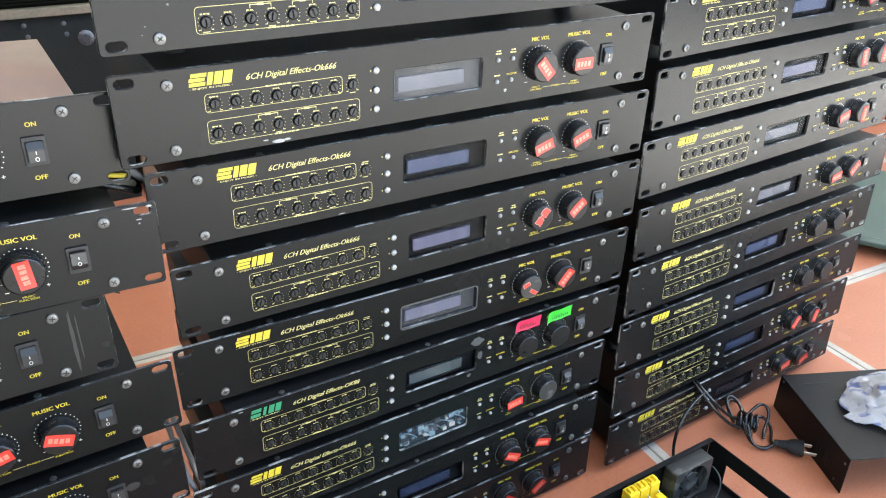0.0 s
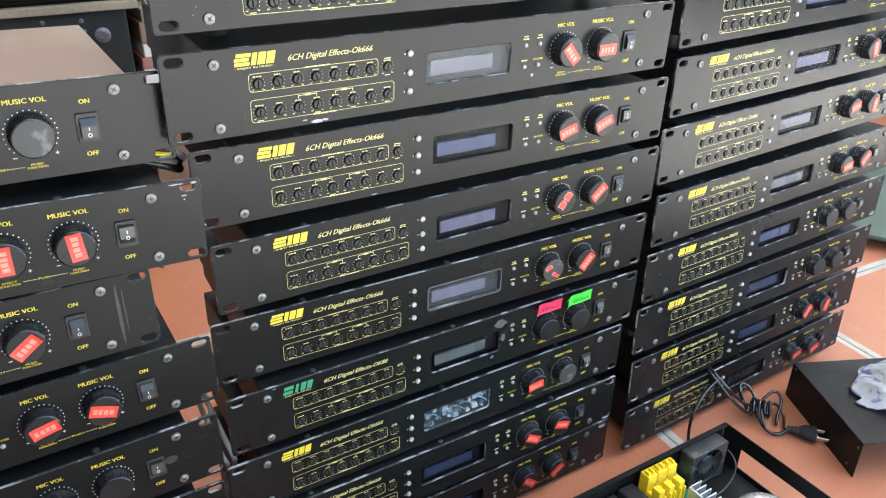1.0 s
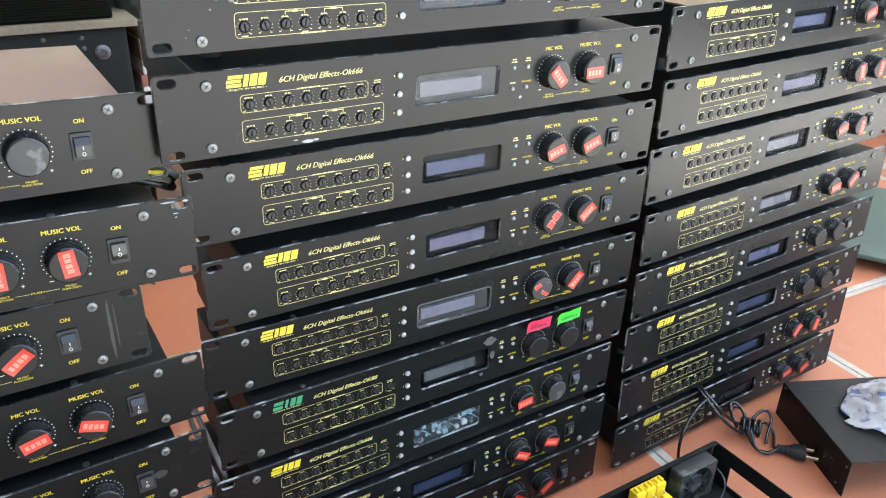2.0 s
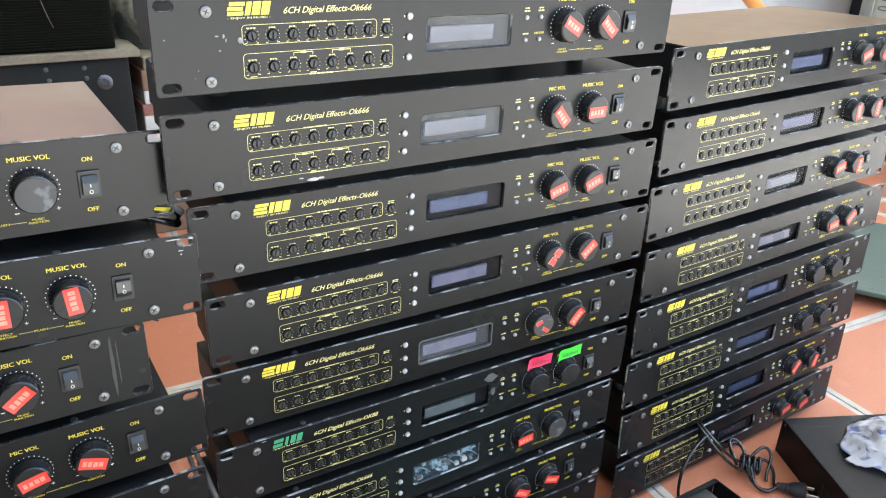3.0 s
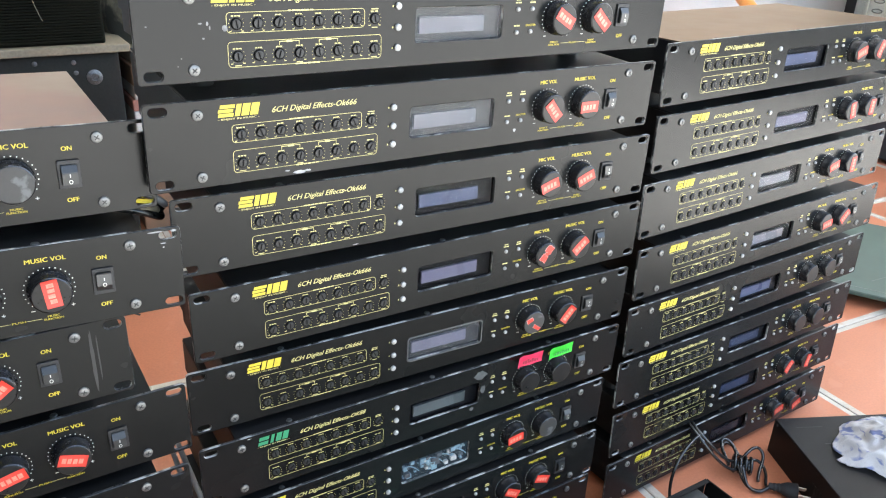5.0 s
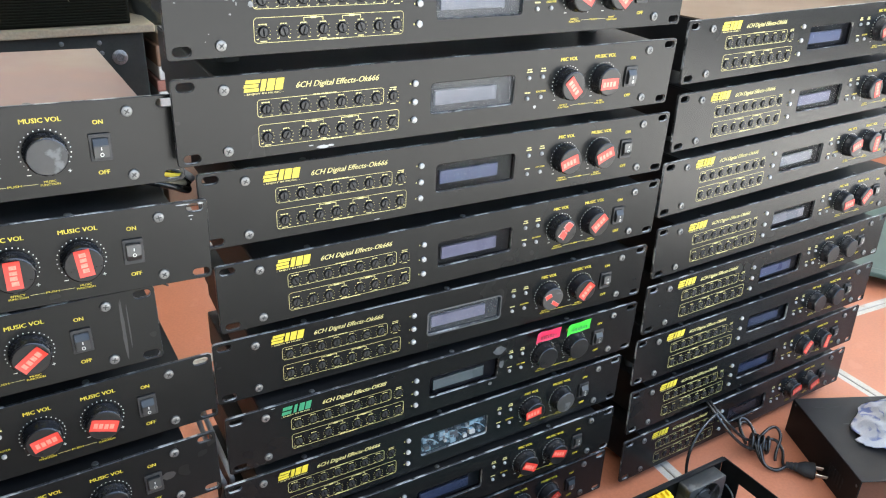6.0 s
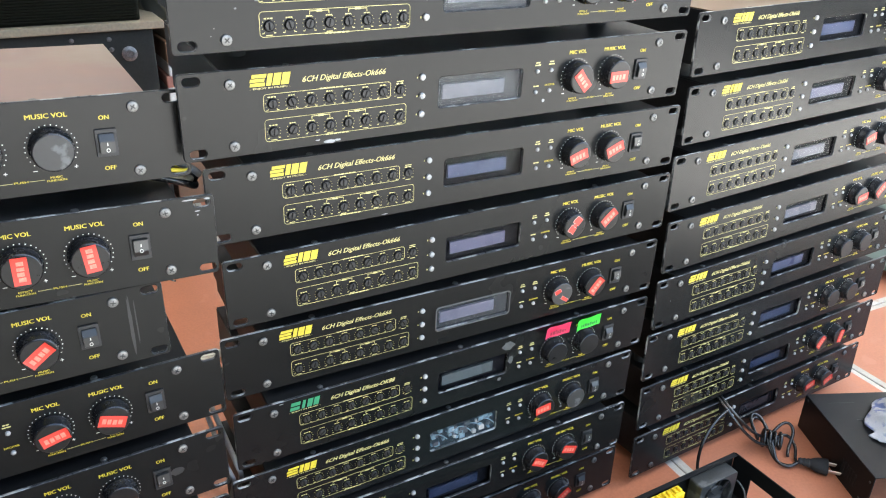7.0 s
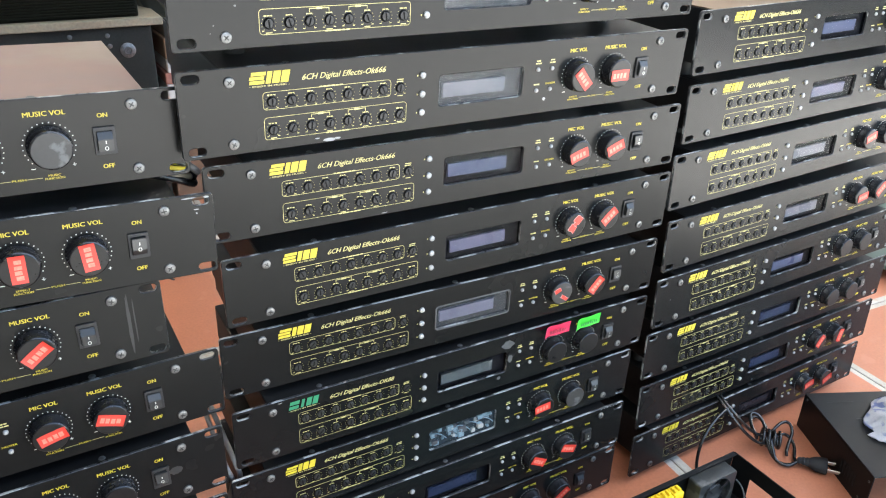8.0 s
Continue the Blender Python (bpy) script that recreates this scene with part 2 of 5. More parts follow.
def plate(name, loops, depth, bevel=0.0003):
    """A plate with holes from closed loops in x, z; its front at y = 0, its back at y = depth."""
    cu = bpy.data.curves.new(name, "CURVE")
    cu.dimensions, cu.fill_mode = "2D", "BOTH"
    cu.extrude, cu.bevel_depth, cu.bevel_resolution, cu.offset = depth / 2 - bevel, bevel, 1, -bevel
    for loop in loops:
        sp = cu.splines.new("POLY")
        sp.points.add(len(loop) - 1)
        sp.use_cyclic_u = True
        for p, (x, z) in zip(sp.points, loop):
            p.co = (x, z, 0, 1)
    me = from_curve(cu, name)
    me.transform(Matrix.Translation((0, depth / 2, 0)) @ Matrix.Rotation(radians(90), 4, "X"))
    return me


def text_mesh(s, width=None, size=None, shear=0.0, bold=0.0):
    """Flat lettering, centred at the origin in x, z, facing -y."""
    cu = bpy.data.curves.new("lettering", "FONT")
    cu.body, cu.align_x, cu.align_y, cu.shear, cu.offset, cu.resolution_u = s, "CENTER", "CENTER", shear, bold, 2
    cu.size = 1.0
    me = from_curve(cu, "lettering")
    xs = [v.co.x for v in me.vertices]
    ys = [v.co.y for v in me.vertices]
    w, h = max(xs) - min(xs), max(ys) - min(ys)
    sx = (width / w) if width else size / h
    sy = (size / h) if size else sx
    me.transform(Matrix.Rotation(radians(90), 4, "X") @ Matrix.Diagonal((sx, sy, 1, 1)) @ Matrix.Translation((-(max(xs) + min(xs)) / 2, -(max(ys) + min(ys)) / 2, 0)))
    return me


def put_text(bm, me, x, z, y=0.0, rot=0.0):
    t = me.copy()
    t.transform(Matrix.Translation((x, y, z)) @ Matrix.Rotation(radians(rot), 4, "Y"))
    bm.from_mesh(t)
    bpy.data.meshes.remove(t)


def quad(bm, pts, y=0.0):
    bm.faces.new([bm.verts.new((x, y, z)) for x, z in pts])


def bar(bm, x0, z0, x1, z1, y=0.0):
    quad(bm, [(x0, z0), (x1, z0), (x1, z1), (x0, z1)], y)


def outline(bm, loop, w, y=0.0):
    n = len(loop)
    inner = []
    for i in range(n):
        (ax, az), (bx, bz) = loop[i - 1], loop[(i + 1) % n]
        tx, tz = bx - ax, bz - az
        ln = math.hypot(tx, tz) or 1
        inner.append((loop[i][0] - tz / ln * w, loop[i][1] + tx / ln * w))
    o = [bm.verts.new((x, y, z)) for x, z in loop]
    q = [bm.verts.new((x, y, z)) for x, z in inner]
    for i in range(n):
        j = (i + 1) % n
        bm.faces.new((o[i], o[j], q[j], q[i]))


def lathe(profile, n=24, axis="Y", caps=True):
    """Turned solid: (radius, along) pairs; along -y by default for things on a panel."""
    bm = bmesh.new()
    rings = []
    for r, a in profile:
        ring = []
        for i in range(n):
            t = 2 * math.pi * i / n
            c, s_ = r * math.cos(t), r * math.sin(t)
            ring.append(bm.verts.new((c, -a, s_) if axis == "Y" else (c, s_, a)))
        rings.append(ring)
    for a, b in zip(rings, rings[1:]):
        for i in range(n):
            j = (i + 1) % n
            bm.faces.new((a[i], a[j], b[j], b[i]))
    if caps:
        bm.faces.new(rings[-1])
        bm.faces.new(rings[0][::-1])
    bmesh.ops.recalc_face_normals(bm, faces=bm.faces)
    return bm


def smooth(me, angle=40):
    me.polygons.foreach_set("use_smooth", [True] * len(me.polygons))
    bm = bmesh.new()
    bm.from_mesh(me)
    for e in bm.edges:
        if len(e.link_faces) == 2 and e.calc_face_angle(0) > radians(angle):
            e.smooth = False
    bm.to_mesh(me)
    bm.free()
    return me


def tube(name, pts, r, material, parent=None, n=3, cyclic=False):
    """A round cable through points, as a mesh."""
    cu = bpy.data.curves.new(name, "CURVE")
    cu.dimensions, cu.bevel_depth, cu.bevel_resolution, cu.use_fill_caps, cu.resolution_u = "3D", r, n, True, 8
    sp = cu.splines.new("NURBS")
    sp.points.add(len(pts) - 1)
    sp.use_endpoint_u, sp.order_u, sp.use_cyclic_u = not cyclic, 4, cyclic
    for p, c in zip(sp.points, pts):
        p.co = (*c, 1)
    me = from_curve(cu, name)
    smooth(me, 60)
    me.materials.append(material)
    ob = new(name, me)
    ob.parent = parent
    return ob


# ---------------------------------------------------------------- the room
X0, X1, Y0, Y1, TOP = -2.2, 5.3, -0.55, 2.6, 2.9


def slab(name, *a, material=None, label="", **k):
    ob = new(name, to_mesh(boxed(*a, **k), name, [material]))
    return tagged(ob, label, "wall" if "wall" in name else name.split("_")[0], kind="structure")


floor = slab("floor", X0, Y0, -0.10, X1, Y1, -0.0025, material=GROUT, label="terracotta tiled floor with pale tile borders")
slab("wall_north", X0 - 0.15, Y1, -0.1, X1 + 0.15, Y1 + 0.15, TOP, material=WALL, label="plain white painted back wall")
slab("wall_west", X0 - 0.15, Y0, -0.1, X0, Y1, TOP, material=WALL, label="plain white painted side wall")
slab("wall_east_a", X1, 1.6, -0.1, X1 + 0.15, Y1, TOP, material=WALL, label="plain white painted side wall")
slab("wall_east_b", X1, Y0, 2.5, X1 + 0.15, 1.6, TOP, material=WALL, label="plain white painted wall over the doorway")
slab("wall_south", X0 - 0.15, Y0, 2.75, X1 + 0.15, Y0 + 0.12, TOP, material=WALL, label="lintel over the open shop front")
# Unseen wall, added to darken what the left stack's panels reflect.
slab("wall_pier", X0, -1.60, -0.112, -0.28, Y0 - 0.002, TOP, material=BAFFLE, label="unseen dark grey wall added to darken the left stack's reflections")
# Unseen low wall, added to dim reflections in the right stack.
slab("wall_garden", 3.6, -2.6, -0.112, 5.6, -1.0, 0.9, material=BAFFLE, label="unseen dark grey low wall added to dim the right stack's reflections")
# Unseen roof, added so that no sun falls through the doorway.
slab("porch_roof", X1 + 0.15, -0.9, 2.52, X1 + 2.6, 2.0, 2.62, material=CEIL, label="unseen pale roof added to keep the sun out of the doorway")
slab("ceiling", X0 - 0.15, Y0, TOP, X1 + 0.15, Y1 + 0.15, TOP + 0.12, material=CEIL, label="plain pale ceiling")
slab("pavement", -7, -4.0, -0.111, 9, Y0 - 0.002, -0.006, material=YARD, label="pale sunlit concrete pavement before the open shop", bevel=0.003)
slab("ground", -400, -400, -0.35, 400, 400, -0.11, material=YARD, label="pale sunlit concrete yard outside the shop")



def doorstep():
    """An unseen dark apron with a slanting outer edge, added to darken the panels' reflections."""
    bm = bmesh.new()
    rim = [(X0, Y0 - 0.004), (X0, -2.6), (-0.1, -1.6), (0.25, -1.15), (1.3, -0.85), (1.3, Y0 - 0.004)]
    top = bm.faces.new([bm.verts.new((x, y, -0.001)) for x, y in rim])
    ext = bmesh.ops.extrude_face_region(bm, geom=[top])
    bmesh.ops.translate(bm, vec=(0, 0, -0.05), verts=[v for v in ext["geom"] if isinstance(v, bmesh.types.BMVert)])
    bmesh.ops.recalc_face_normals(bm, faces=bm.faces)
    ob = new("doorstep", to_mesh(bm, "doorstep", [APRON]))
    tagged(ob, "unseen dark concrete apron added to darken the panels' reflections", "doorstep", kind="structure")


doorstep()

# ---------------------------------------------------------------- the units
PW, PH, PT = 0.4826, 0.0644, 0.003
BASE = Vector((0.2413, 0.09, -PH))


def panel_mesh():
    loops = [rounded_rect(0, -PH, PW, 0, 0.003)]
    for x, z in ((0.0100, -0.0060), (0.0105, -0.0588), (0.4735, -0.0056), (0.4742, -0.0590)):
        loops.append(rounded_rect(x - 0.0062, z - 0.0031, x + 0.0062, z + 0.0031, 0.00305, 5))
    loops.append(rounded_rect(0.2078, -0.0468, 0.2913, -0.0207, 0.003))
    me = plate("front_panel", loops, PT, 0.0005)
    me.materials.append(PANEL)
    me.materials.append(EDGE)
    for p in me.polygons:
        p.material_index = 0 if abs(p.normal.y) > 0.9 else 1
    return me


def case_mesh():
    bm = bmesh.new()
    x0, x1, y1, zb, zt = 0.0345, 0.456, 0.186, -0.061, -0.0022
    box(bm, x0, 0.0105, zb, x1, y1, zt - 0.0016, 0.001)
    for a in (x0, x1 - 0.0012):
        box(bm, a, PT, zb, a + 0.0012, 0.0104, zt - 0.0016)
    box(bm, x0 + 0.0013, PT, zb, x1 - 0.0013, 0.0104, zb + 0.0012)
    box(bm, 0.0327, PT + 0.0005, -0.0420, 0.0341, 0.1875, -0.0038, 0.0004)
    box(bm, 0.4564, PT + 0.0005, -0.0420, 0.4578, 0.1875, -0.0038, 0.0004)
    return to_mesh(bm, "case", [CASE])


def cover_mesh():
    """The folded lid: top sheet with lips down the two sides and screw heads along its front edge."""
    bm = bmesh.new()
    box(bm, 0.0330, PT + 0.0005, -0.0036, 0.4575, 0.1875, -0.0020, 0.0006)
    return to_mesh(bm, "cover", [COVER])


def dots_ring(bm, cx, cz, r, n, a0, a1, d, y):
    for i in range(n):
        a = radians(a0 + (a1 - a0) * i / (n - 1))
        x, z = cx + r * math.sin(a), cz + r * math.cos(a)
        quad(bm, [(x + d * math.cos(k), z + d * math.sin(k)) for k in (0, 1.047, 2.094, 3.1416, 4.189, 5.236)], y)


POTS1 = [(0.0670 + 0.0150 * i, -0.0272) for i in range(8)]
POTS2 = [(0.0670 + 0.0150 * i, -0.0487) for i in range(8)]
PY = -0.00025


def lettered(name, text, x, z, width=None, size=None, shear=0.0, bold=0.035):
    bm = bmesh.new()
    me = text_mesh(text, width, size, shear, 0.0)
    for k in (-1, 0, 1):
        put_text(bm, me, x + k * bold * size, z, PY - 0.00002 * k)
    return name, to_mesh(bm, name, [CREAM if "model" in name or "tag" in name else YELLOW])


def frame_line(x0, z0, x1, z1, c0, c1, cz):
    rng = random.Random(5)
    bm = bmesh.new()
    outline(bm, rounded_rect(x0, z0, x1, z1, 0.0028), 0.00034, PY)
    x = c0
    while x < c1:
        w = rng.uniform(0.0014, 0.003)
        bar(bm, x, cz - 0.0004, x + w, cz + 0.0006, PY - 0.0001)
        x += w + 0.0006
    return "frame_line", to_mesh(bm, "frame_line", [CREAM])


def legends():
    """The tiny captions round the trimmers and lamps."""
    rng = random.Random(5)
    bm = bmesh.new()
    for row, pots in enumerate((POTS1, POTS2)):
        for i, (x, z) in enumerate(pots):
            w = 0.0052 if i not in (0, 7) else 0.0068
            n = rng.randint(2, 3)
            for k in range(n):
                bar(bm, x - w / 2 + k * w / n, z + 0.0048, x - w / 2 + (k + 0.75) * w / n, z + 0.0056, PY)
            for sx in (-1, 1):
                bar(bm, x + sx * 0.0042 - 0.0008, z - 0.0051, x + sx * 0.0042 + 0.0008, z - 0.0046, PY)
            if row and i in (0, 3, 5, 7) or (not row and i == 7):
                bar(bm, x - 0.0024, z - 0.0066, x + 0.0024, z - 0.0060, PY)
            if not row and i == 7:
                bar(bm, x - 0.003, z + 0.0065, x + 0.003, z + 0.0072, PY)
    for xa, xb in ((0.097, 0.112), (0.127, 0.142)):
        bar(bm, xa, -0.0425, xa + 0.0004, -0.0404, PY)
        bar(bm, xb - 0.0004, -0.0425, xb, -0.0404, PY)
        bar(bm, xa, -0.0404, xb, -0.0399, PY)
        bar(bm, (xa + xb) / 2 - 0.0022, -0.0408, (xa + xb) / 2 + 0.0022, -0.0394, PY - 0.0001)
    for z in (-0.0188, -0.0342, -0.0494):
        bar(bm, 0.1870, z - 0.0008, 0.1880, z + 0.0006, PY)
    for x, z in ((0.3065, -0.0244), (0.3216, -0.0244), (0.3066, -0.0430)):
        for k in (0, 1) if z > -0.03 else (0,):
            bar(bm, x - 0.0030 + 0.0008 * k, z + 0.0047 + 0.0022 * k, x - 0.0004, z + 0.0058 + 0.0022 * k, PY)
            bar(bm, x, z + 0.0047 + 0.0022 * k, x + 0.0030 - 0.0008 * k, z + 0.0058 + 0.0022 * k, PY)
    bar(bm, 0.3572, -0.0545, 0.3663, -0.0542, PY)
    bar(bm, 0.3763, -0.0545, 0.3856, -0.0542, PY)
    for pots in (POTS1, POTS2):
        for x, z in pots:
            dots_ring(bm, x, z, 0.0052, 11, -140, 140, 0.00026, PY)
    return "small_print", to_mesh(bm, "small_print", [CREAM])


def knob_scale(cx):
    bm = bmesh.new()
    dots_ring(bm, cx, -0.0328, 0.0160, 21, -132, 120, 0.00046, PY)
    bar(bm, cx - 0.0133, -0.0478, cx - 0.0105, -0.0473, PY)
    bar(bm, cx + 0.0122, -0.0474, cx + 0.0146, -0.0470, PY)
    bar(bm, cx + 0.0132, -0.0484, cx + 0.0136, -0.0460, PY)
    return "knob_scale", to_mesh(bm, "knob_scale", [WHITE])


def mark_meshes(slanted=False):
    """The maker's mark as plain slanted blocks, one mesh each."""
    z0, h, k = -0.0134, 0.0088, 0.22
    if slanted:
        blocks = [(0.0515, 0, 0.0605, 0.42), (0.0515, 0.56, 0.0605, 1), (0.0628, 0, 0.0656, 1), (0.0678, 0, 0.0728, 1), (0.0740, 0, 0.0792, 1)]
    else:
        blocks = [(0.0508, 0, 0.0618, 0.29), (0.0502, 0.36, 0.0610, 0.63), (0.0510, 0.70, 0.0618, 1), (0.0629, 0, 0.0666, 1), (0.0676, 0, 0.0732, 1), (0.0741, 0, 0.0800, 1)]
    out = []
    for x0, a, x1, b in blocks:
        bm = bmesh.new()
        quad(bm, [(x0 + k * h * a, z0 + h * a), (x1 + k * h * a, z0 + h * a), (x1 + k * h * b, z0 + h * b), (x0 + k * h * b, z0 + h * b)], PY)
        out.append(to_mesh(bm, "mark_block", [GREEN if slanted else YELLOW]))
    return out


def screw_mesh():
    bm = lathe([(0.0046, 0.0), (0.0046, 0.0008), (0.0042, 0.0015), (0.0030, 0.0019), (0.0016, 0.0020)], 20)
    for a in (0, 90):
        m = Matrix.Rotation(radians(a), 4, "Y")
        r = bmesh.ops.create_cube(bm, size=1, matrix=m @ Matrix.LocRotScale((0, -0.0019, 0), None, (0.0046, 0.0007, 0.0009)))
        for f in {f for v in r["verts"] for f in v.link_faces}:
            f.material_index = 1
    return smooth(to_mesh(bm, "screw", [STEEL, RECESS]), 30)


def pot_mesh():
    bm = lathe([(0.0040, 0.0), (0.0040, 0.0003), (0.0034, 0.0002)], 18, caps=False)
    for f in bm.faces:
        f.material_index = 1
    core = lathe([(0.0033, 0.0), (0.0033, 0.0011), (0.0029, 0.0014)], 18)
    me = to_mesh(core, "core")
    bm.from_mesh(me)
    bpy.data.meshes.remove(me)
    r = bmesh.ops.create_cube(bm, size=1, matrix=Matrix.LocRotScale((0, -0.0013, 0), None, (0.0010, 0.0004, 0.0052)))
    for f in {f for v in r["verts"] for f in v.link_faces}:
        f.material_index = 1
    return to_mesh(bm, "trimmer", [POT, SLOT])


def knob_mesh():
    """Skirt and grip of a turned knob with fine flutes."""
    bm = bmesh.new()
    n = 60
    prof = [(0.0142, 0.0006), (0.0142, 0.0018), (0.0138, 0.0026), (0.0134, 0.0098), (0.0131, 0.0107), (0.0124, 0.0113)]
    rings = []
    for k, (r, a) in enumerate(prof):
        ring = []
        for i in range(n):
            t = 2 * math.pi * i / n
            rr = r - (0.00018 if k in (2, 3) and i % 2 else 0)
            ring.append(bm.verts.new((rr * math.cos(t), -a, rr * math.sin(t))))
        rings.append(ring)
    for a, b in zip(rings, rings[1:]):
        for i in range(n):
            j = (i + 1) % n
            bm.faces.new((a[i], a[j], b[j], b[i]))
    bm.faces.new(rings[0][::-1])
    bm.faces.new(rings[-1])
    bmesh.ops.recalc_face_normals(bm, faces=bm.faces)
    return smooth(to_mesh(bm, "knob", [KNOB]), 35)


def sticker_mesh():
    """A thin label with slightly lifted ends."""
    bm = bmesh.new()
    nx, w, h, t = 10, 0.0205, 0.0102, 0.00015
    def lift(u):
        return -0.0002 - 0.0006 * abs(u) ** 4
    rows = []
    for i in range(nx + 1):
        u = 2 * i / nx - 1
        rows.append([bm.verts.new((w * u / 2, lift(u) + dy, z)) for dy, z in ((0, -h / 2), (0, h / 2), (-t, h / 2), (-t, -h / 2))])
    for p, q in zip(rows, rows[1:]):
        for k in range(4):
            bm.faces.new((p[k], p[(k + 1) % 4], q[(k + 1) % 4], q[k]))
    bm.faces.new(rows[0])
    bm.faces.new(rows[-1][::-1])
    bmesh.ops.recalc_face_normals(bm, faces=bm.faces)
    return to_mesh(bm, "sticker", [RED])


def torn_mesh(seed):
    """A ragged scrap of label, red with a pale torn rim."""
    rng = random.Random(seed)
    bm = bmesh.new()
    n = 16
    rim = []
    for i in range(n):
        a = 2 * math.pi * i / n
        c, s_ = math.cos(a), math.sin(a)
        k = 1 / max(abs(c), abs(s_)) * rng.uniform(0.78, 1.0)
        rim.append((0.005 * c * k, 0.005 * s_ * k))
    for scale, y, mi in ((1.06, -0.00015, 1), (1.0, -0.0003, 0)):
        top = [bm.verts.new((x * scale, y, z * scale)) for x, z in rim]
        low = [bm.verts.new((x * scale, y + 0.00015, z * scale)) for x, z in rim]
        bm.faces.new(top).material_index = mi
        for i in range(n):
            bm.faces.new((top[i], top[(i + 1) % n], low[(i + 1) % n], low[i])).material_index = mi
    bmesh.ops.recalc_face_normals(bm, faces=bm.faces)
    return to_mesh(bm, "torn_sticker", [RED, TORN])


def sticker_print_mesh(seed):
    rng = random.Random(seed)
    bm = bmesh.new()
    for k in range(4):
        x = -0.0078 + 0.0040 * k
        bar(bm, x, -0.0022 - rng.uniform(0, 0.0006), x + rng.uniform(0.0024, 0.0032), 0.0018 + rng.uniform(0, 0.0006), -0.0007)
    return to_mesh(bm, "sticker_print", [PALE])


def bezel_mesh():
    return smooth(plate("switch", [rounded_rect(-0.0071, -0.0098, 0.0071, 0.0098, 0.0008), rounded_rect(-0.0050, -0.0069, 0.0050, 0.0069, 0.0004)], 0.0016, 0.0003), 30)


ROCK_PROFILE = [(-0.0067, 0.0004), (-0.0066, -0.0030), (0.0018, -0.0036), (0.0066, -0.0008), (0.0067, 0.0004)]


def rocker_mesh():
    """Rocker with its upper half pressed in; turned over, the lower half is."""
    bm = bmesh.new()
    sides = []
    for x in (-0.0049, 0.0049):
        sides.append([bm.verts.new((x, y, z)) for z, y in ROCK_PROFILE])
    n = len(ROCK_PROFILE)
    for i in range(n):
        j = (i + 1) % n
        bm.faces.new((sides[0][i], sides[0][j], sides[1][j], sides[1][i]))
    bm.faces.new(sides[0][::-1])
    bm.faces.new(sides[1])
    bmesh.ops.recalc_face_normals(bm, faces=bm.faces)
    bmesh.ops.bevel(bm, geom=bm.edges[:], offset=0.0004, segments=2, affect="EDGES")
    return to_mesh(bm, "rocker", [ROCKER])


def rocker_marks_mesh(off):
    """The line and the ring on the rocker's proud face."""
    bm = bmesh.new()
    s_ = 0.0 if off else 0.0030
    bar(bm, -0.0003, -0.0010 + s_, 0.0003, 0.0012 + s_, -0.0039)
    outline(bm, [(0.0013 * math.cos(t * 0.5236), -0.0042 + s_ + 0.0015 * math.sin(t * 0.5236)) for t in range(12)], 0.00045, -0.0039)
    return to_mesh(bm, "rocker_marks", [WHITE])


def tray_mesh():
    """Open box behind the display opening."""
    bm = bmesh.new()
    x0, x1, z0, z1, d = 0.2060, 0.2930, -0.0485, -0.0190, 0.0064
    box(bm, x0, d, z0, x1, d + 0.001, z1)
    for a in ((x0, z0, x0 + 0.001, z1), (x1 - 0.001, z0, x1, z1), (x0 + 0.001, z0, x1 - 0.001, z0 + 0.001), (x0 + 0.001, z1 - 0.001, x1 - 0.001, z1)):
        box(bm, a[0], PT, a[1], a[2], d, a[3])
    return to_mesh(bm, "display_tray", [BACK])


M_PANEL, M_CASE, M_COVER = panel_mesh(), case_mesh(), cover_mesh()
M_PRINT = [frame_line(0.0602, -0.0332, 0.1638, -0.0196, 0.104, 0.121, -0.0196), frame_line(0.0602, -0.0562, 0.1780, -0.0388, 0.1085, 0.1265, -0.0562),
           legends(), knob_scale(0.3498), knob_scale(0.3929),
           lettered("tagline", "- ENJOY IN MUSIC -", 0.0660, -0.0152, 0.0300, 0.0017),
           lettered("lettering", "EXCITER", 0.3216, -0.0376, 0.0105, 0.0016), lettered("lettering", "MIC VOL", 0.3498, -0.0106, 0.0190, 0.0033),
           lettered("lettering", "MUSIC VOL", 0.3929, -0.0106, 0.0252, 0.0033), lettered("lettering", "ON", 0.4277, -0.0151, None, 0.0031),
           lettered("lettering", "OFF", 0.4278, -0.0512, None, 0.0031), lettered("lettering", "EFFECT", 0.3496, -0.0532, 0.0090, 0.0015),
           lettered("lettering", "FUNCTION", 0.3496, -0.0554, 0.0122, 0.0015), lettered("lettering", "MUSIC", 0.3930, -0.0532, 0.0076, 0.0015),
           lettered("lettering", "FUNCTION", 0.3930, -0.0554, 0.0122, 0.0015), lettered("lettering", "PUSH", 0.3713, -0.0543, 0.0085, 0.0015)]
M_MODEL = lettered("model_lettering", "6CH Digital Effects-Ok666", 0.1250, -0.0118, 0.0685, 0.0058, 0.36, 0.016)[1]
M_MODEL88 = lettered("model_lettering", "6CH Digital Effects-OK88", 0.1250, -0.0118, 0.0665, 0.0058, 0.36, 0.016)[1]
M_LOGO, M_LOGO88 = mark_meshes(), mark_meshes(True)
M_SCREW, M_POT, M_KNOB, M_STICK = screw_mesh(), pot_mesh(), knob_mesh(), sticker_mesh()
M_TORN = [torn_mesh(i) for i in range(3)]
M_SPRINT = [sticker_print_mesh(i) for i in range(4)]
M_BEZEL, M_ROCK, M_TRAY = bezel_mesh(), rocker_mesh(), tray_mesh()
M_MARKS = [rocker_marks_mesh(False), rocker_marks_mesh(True)]
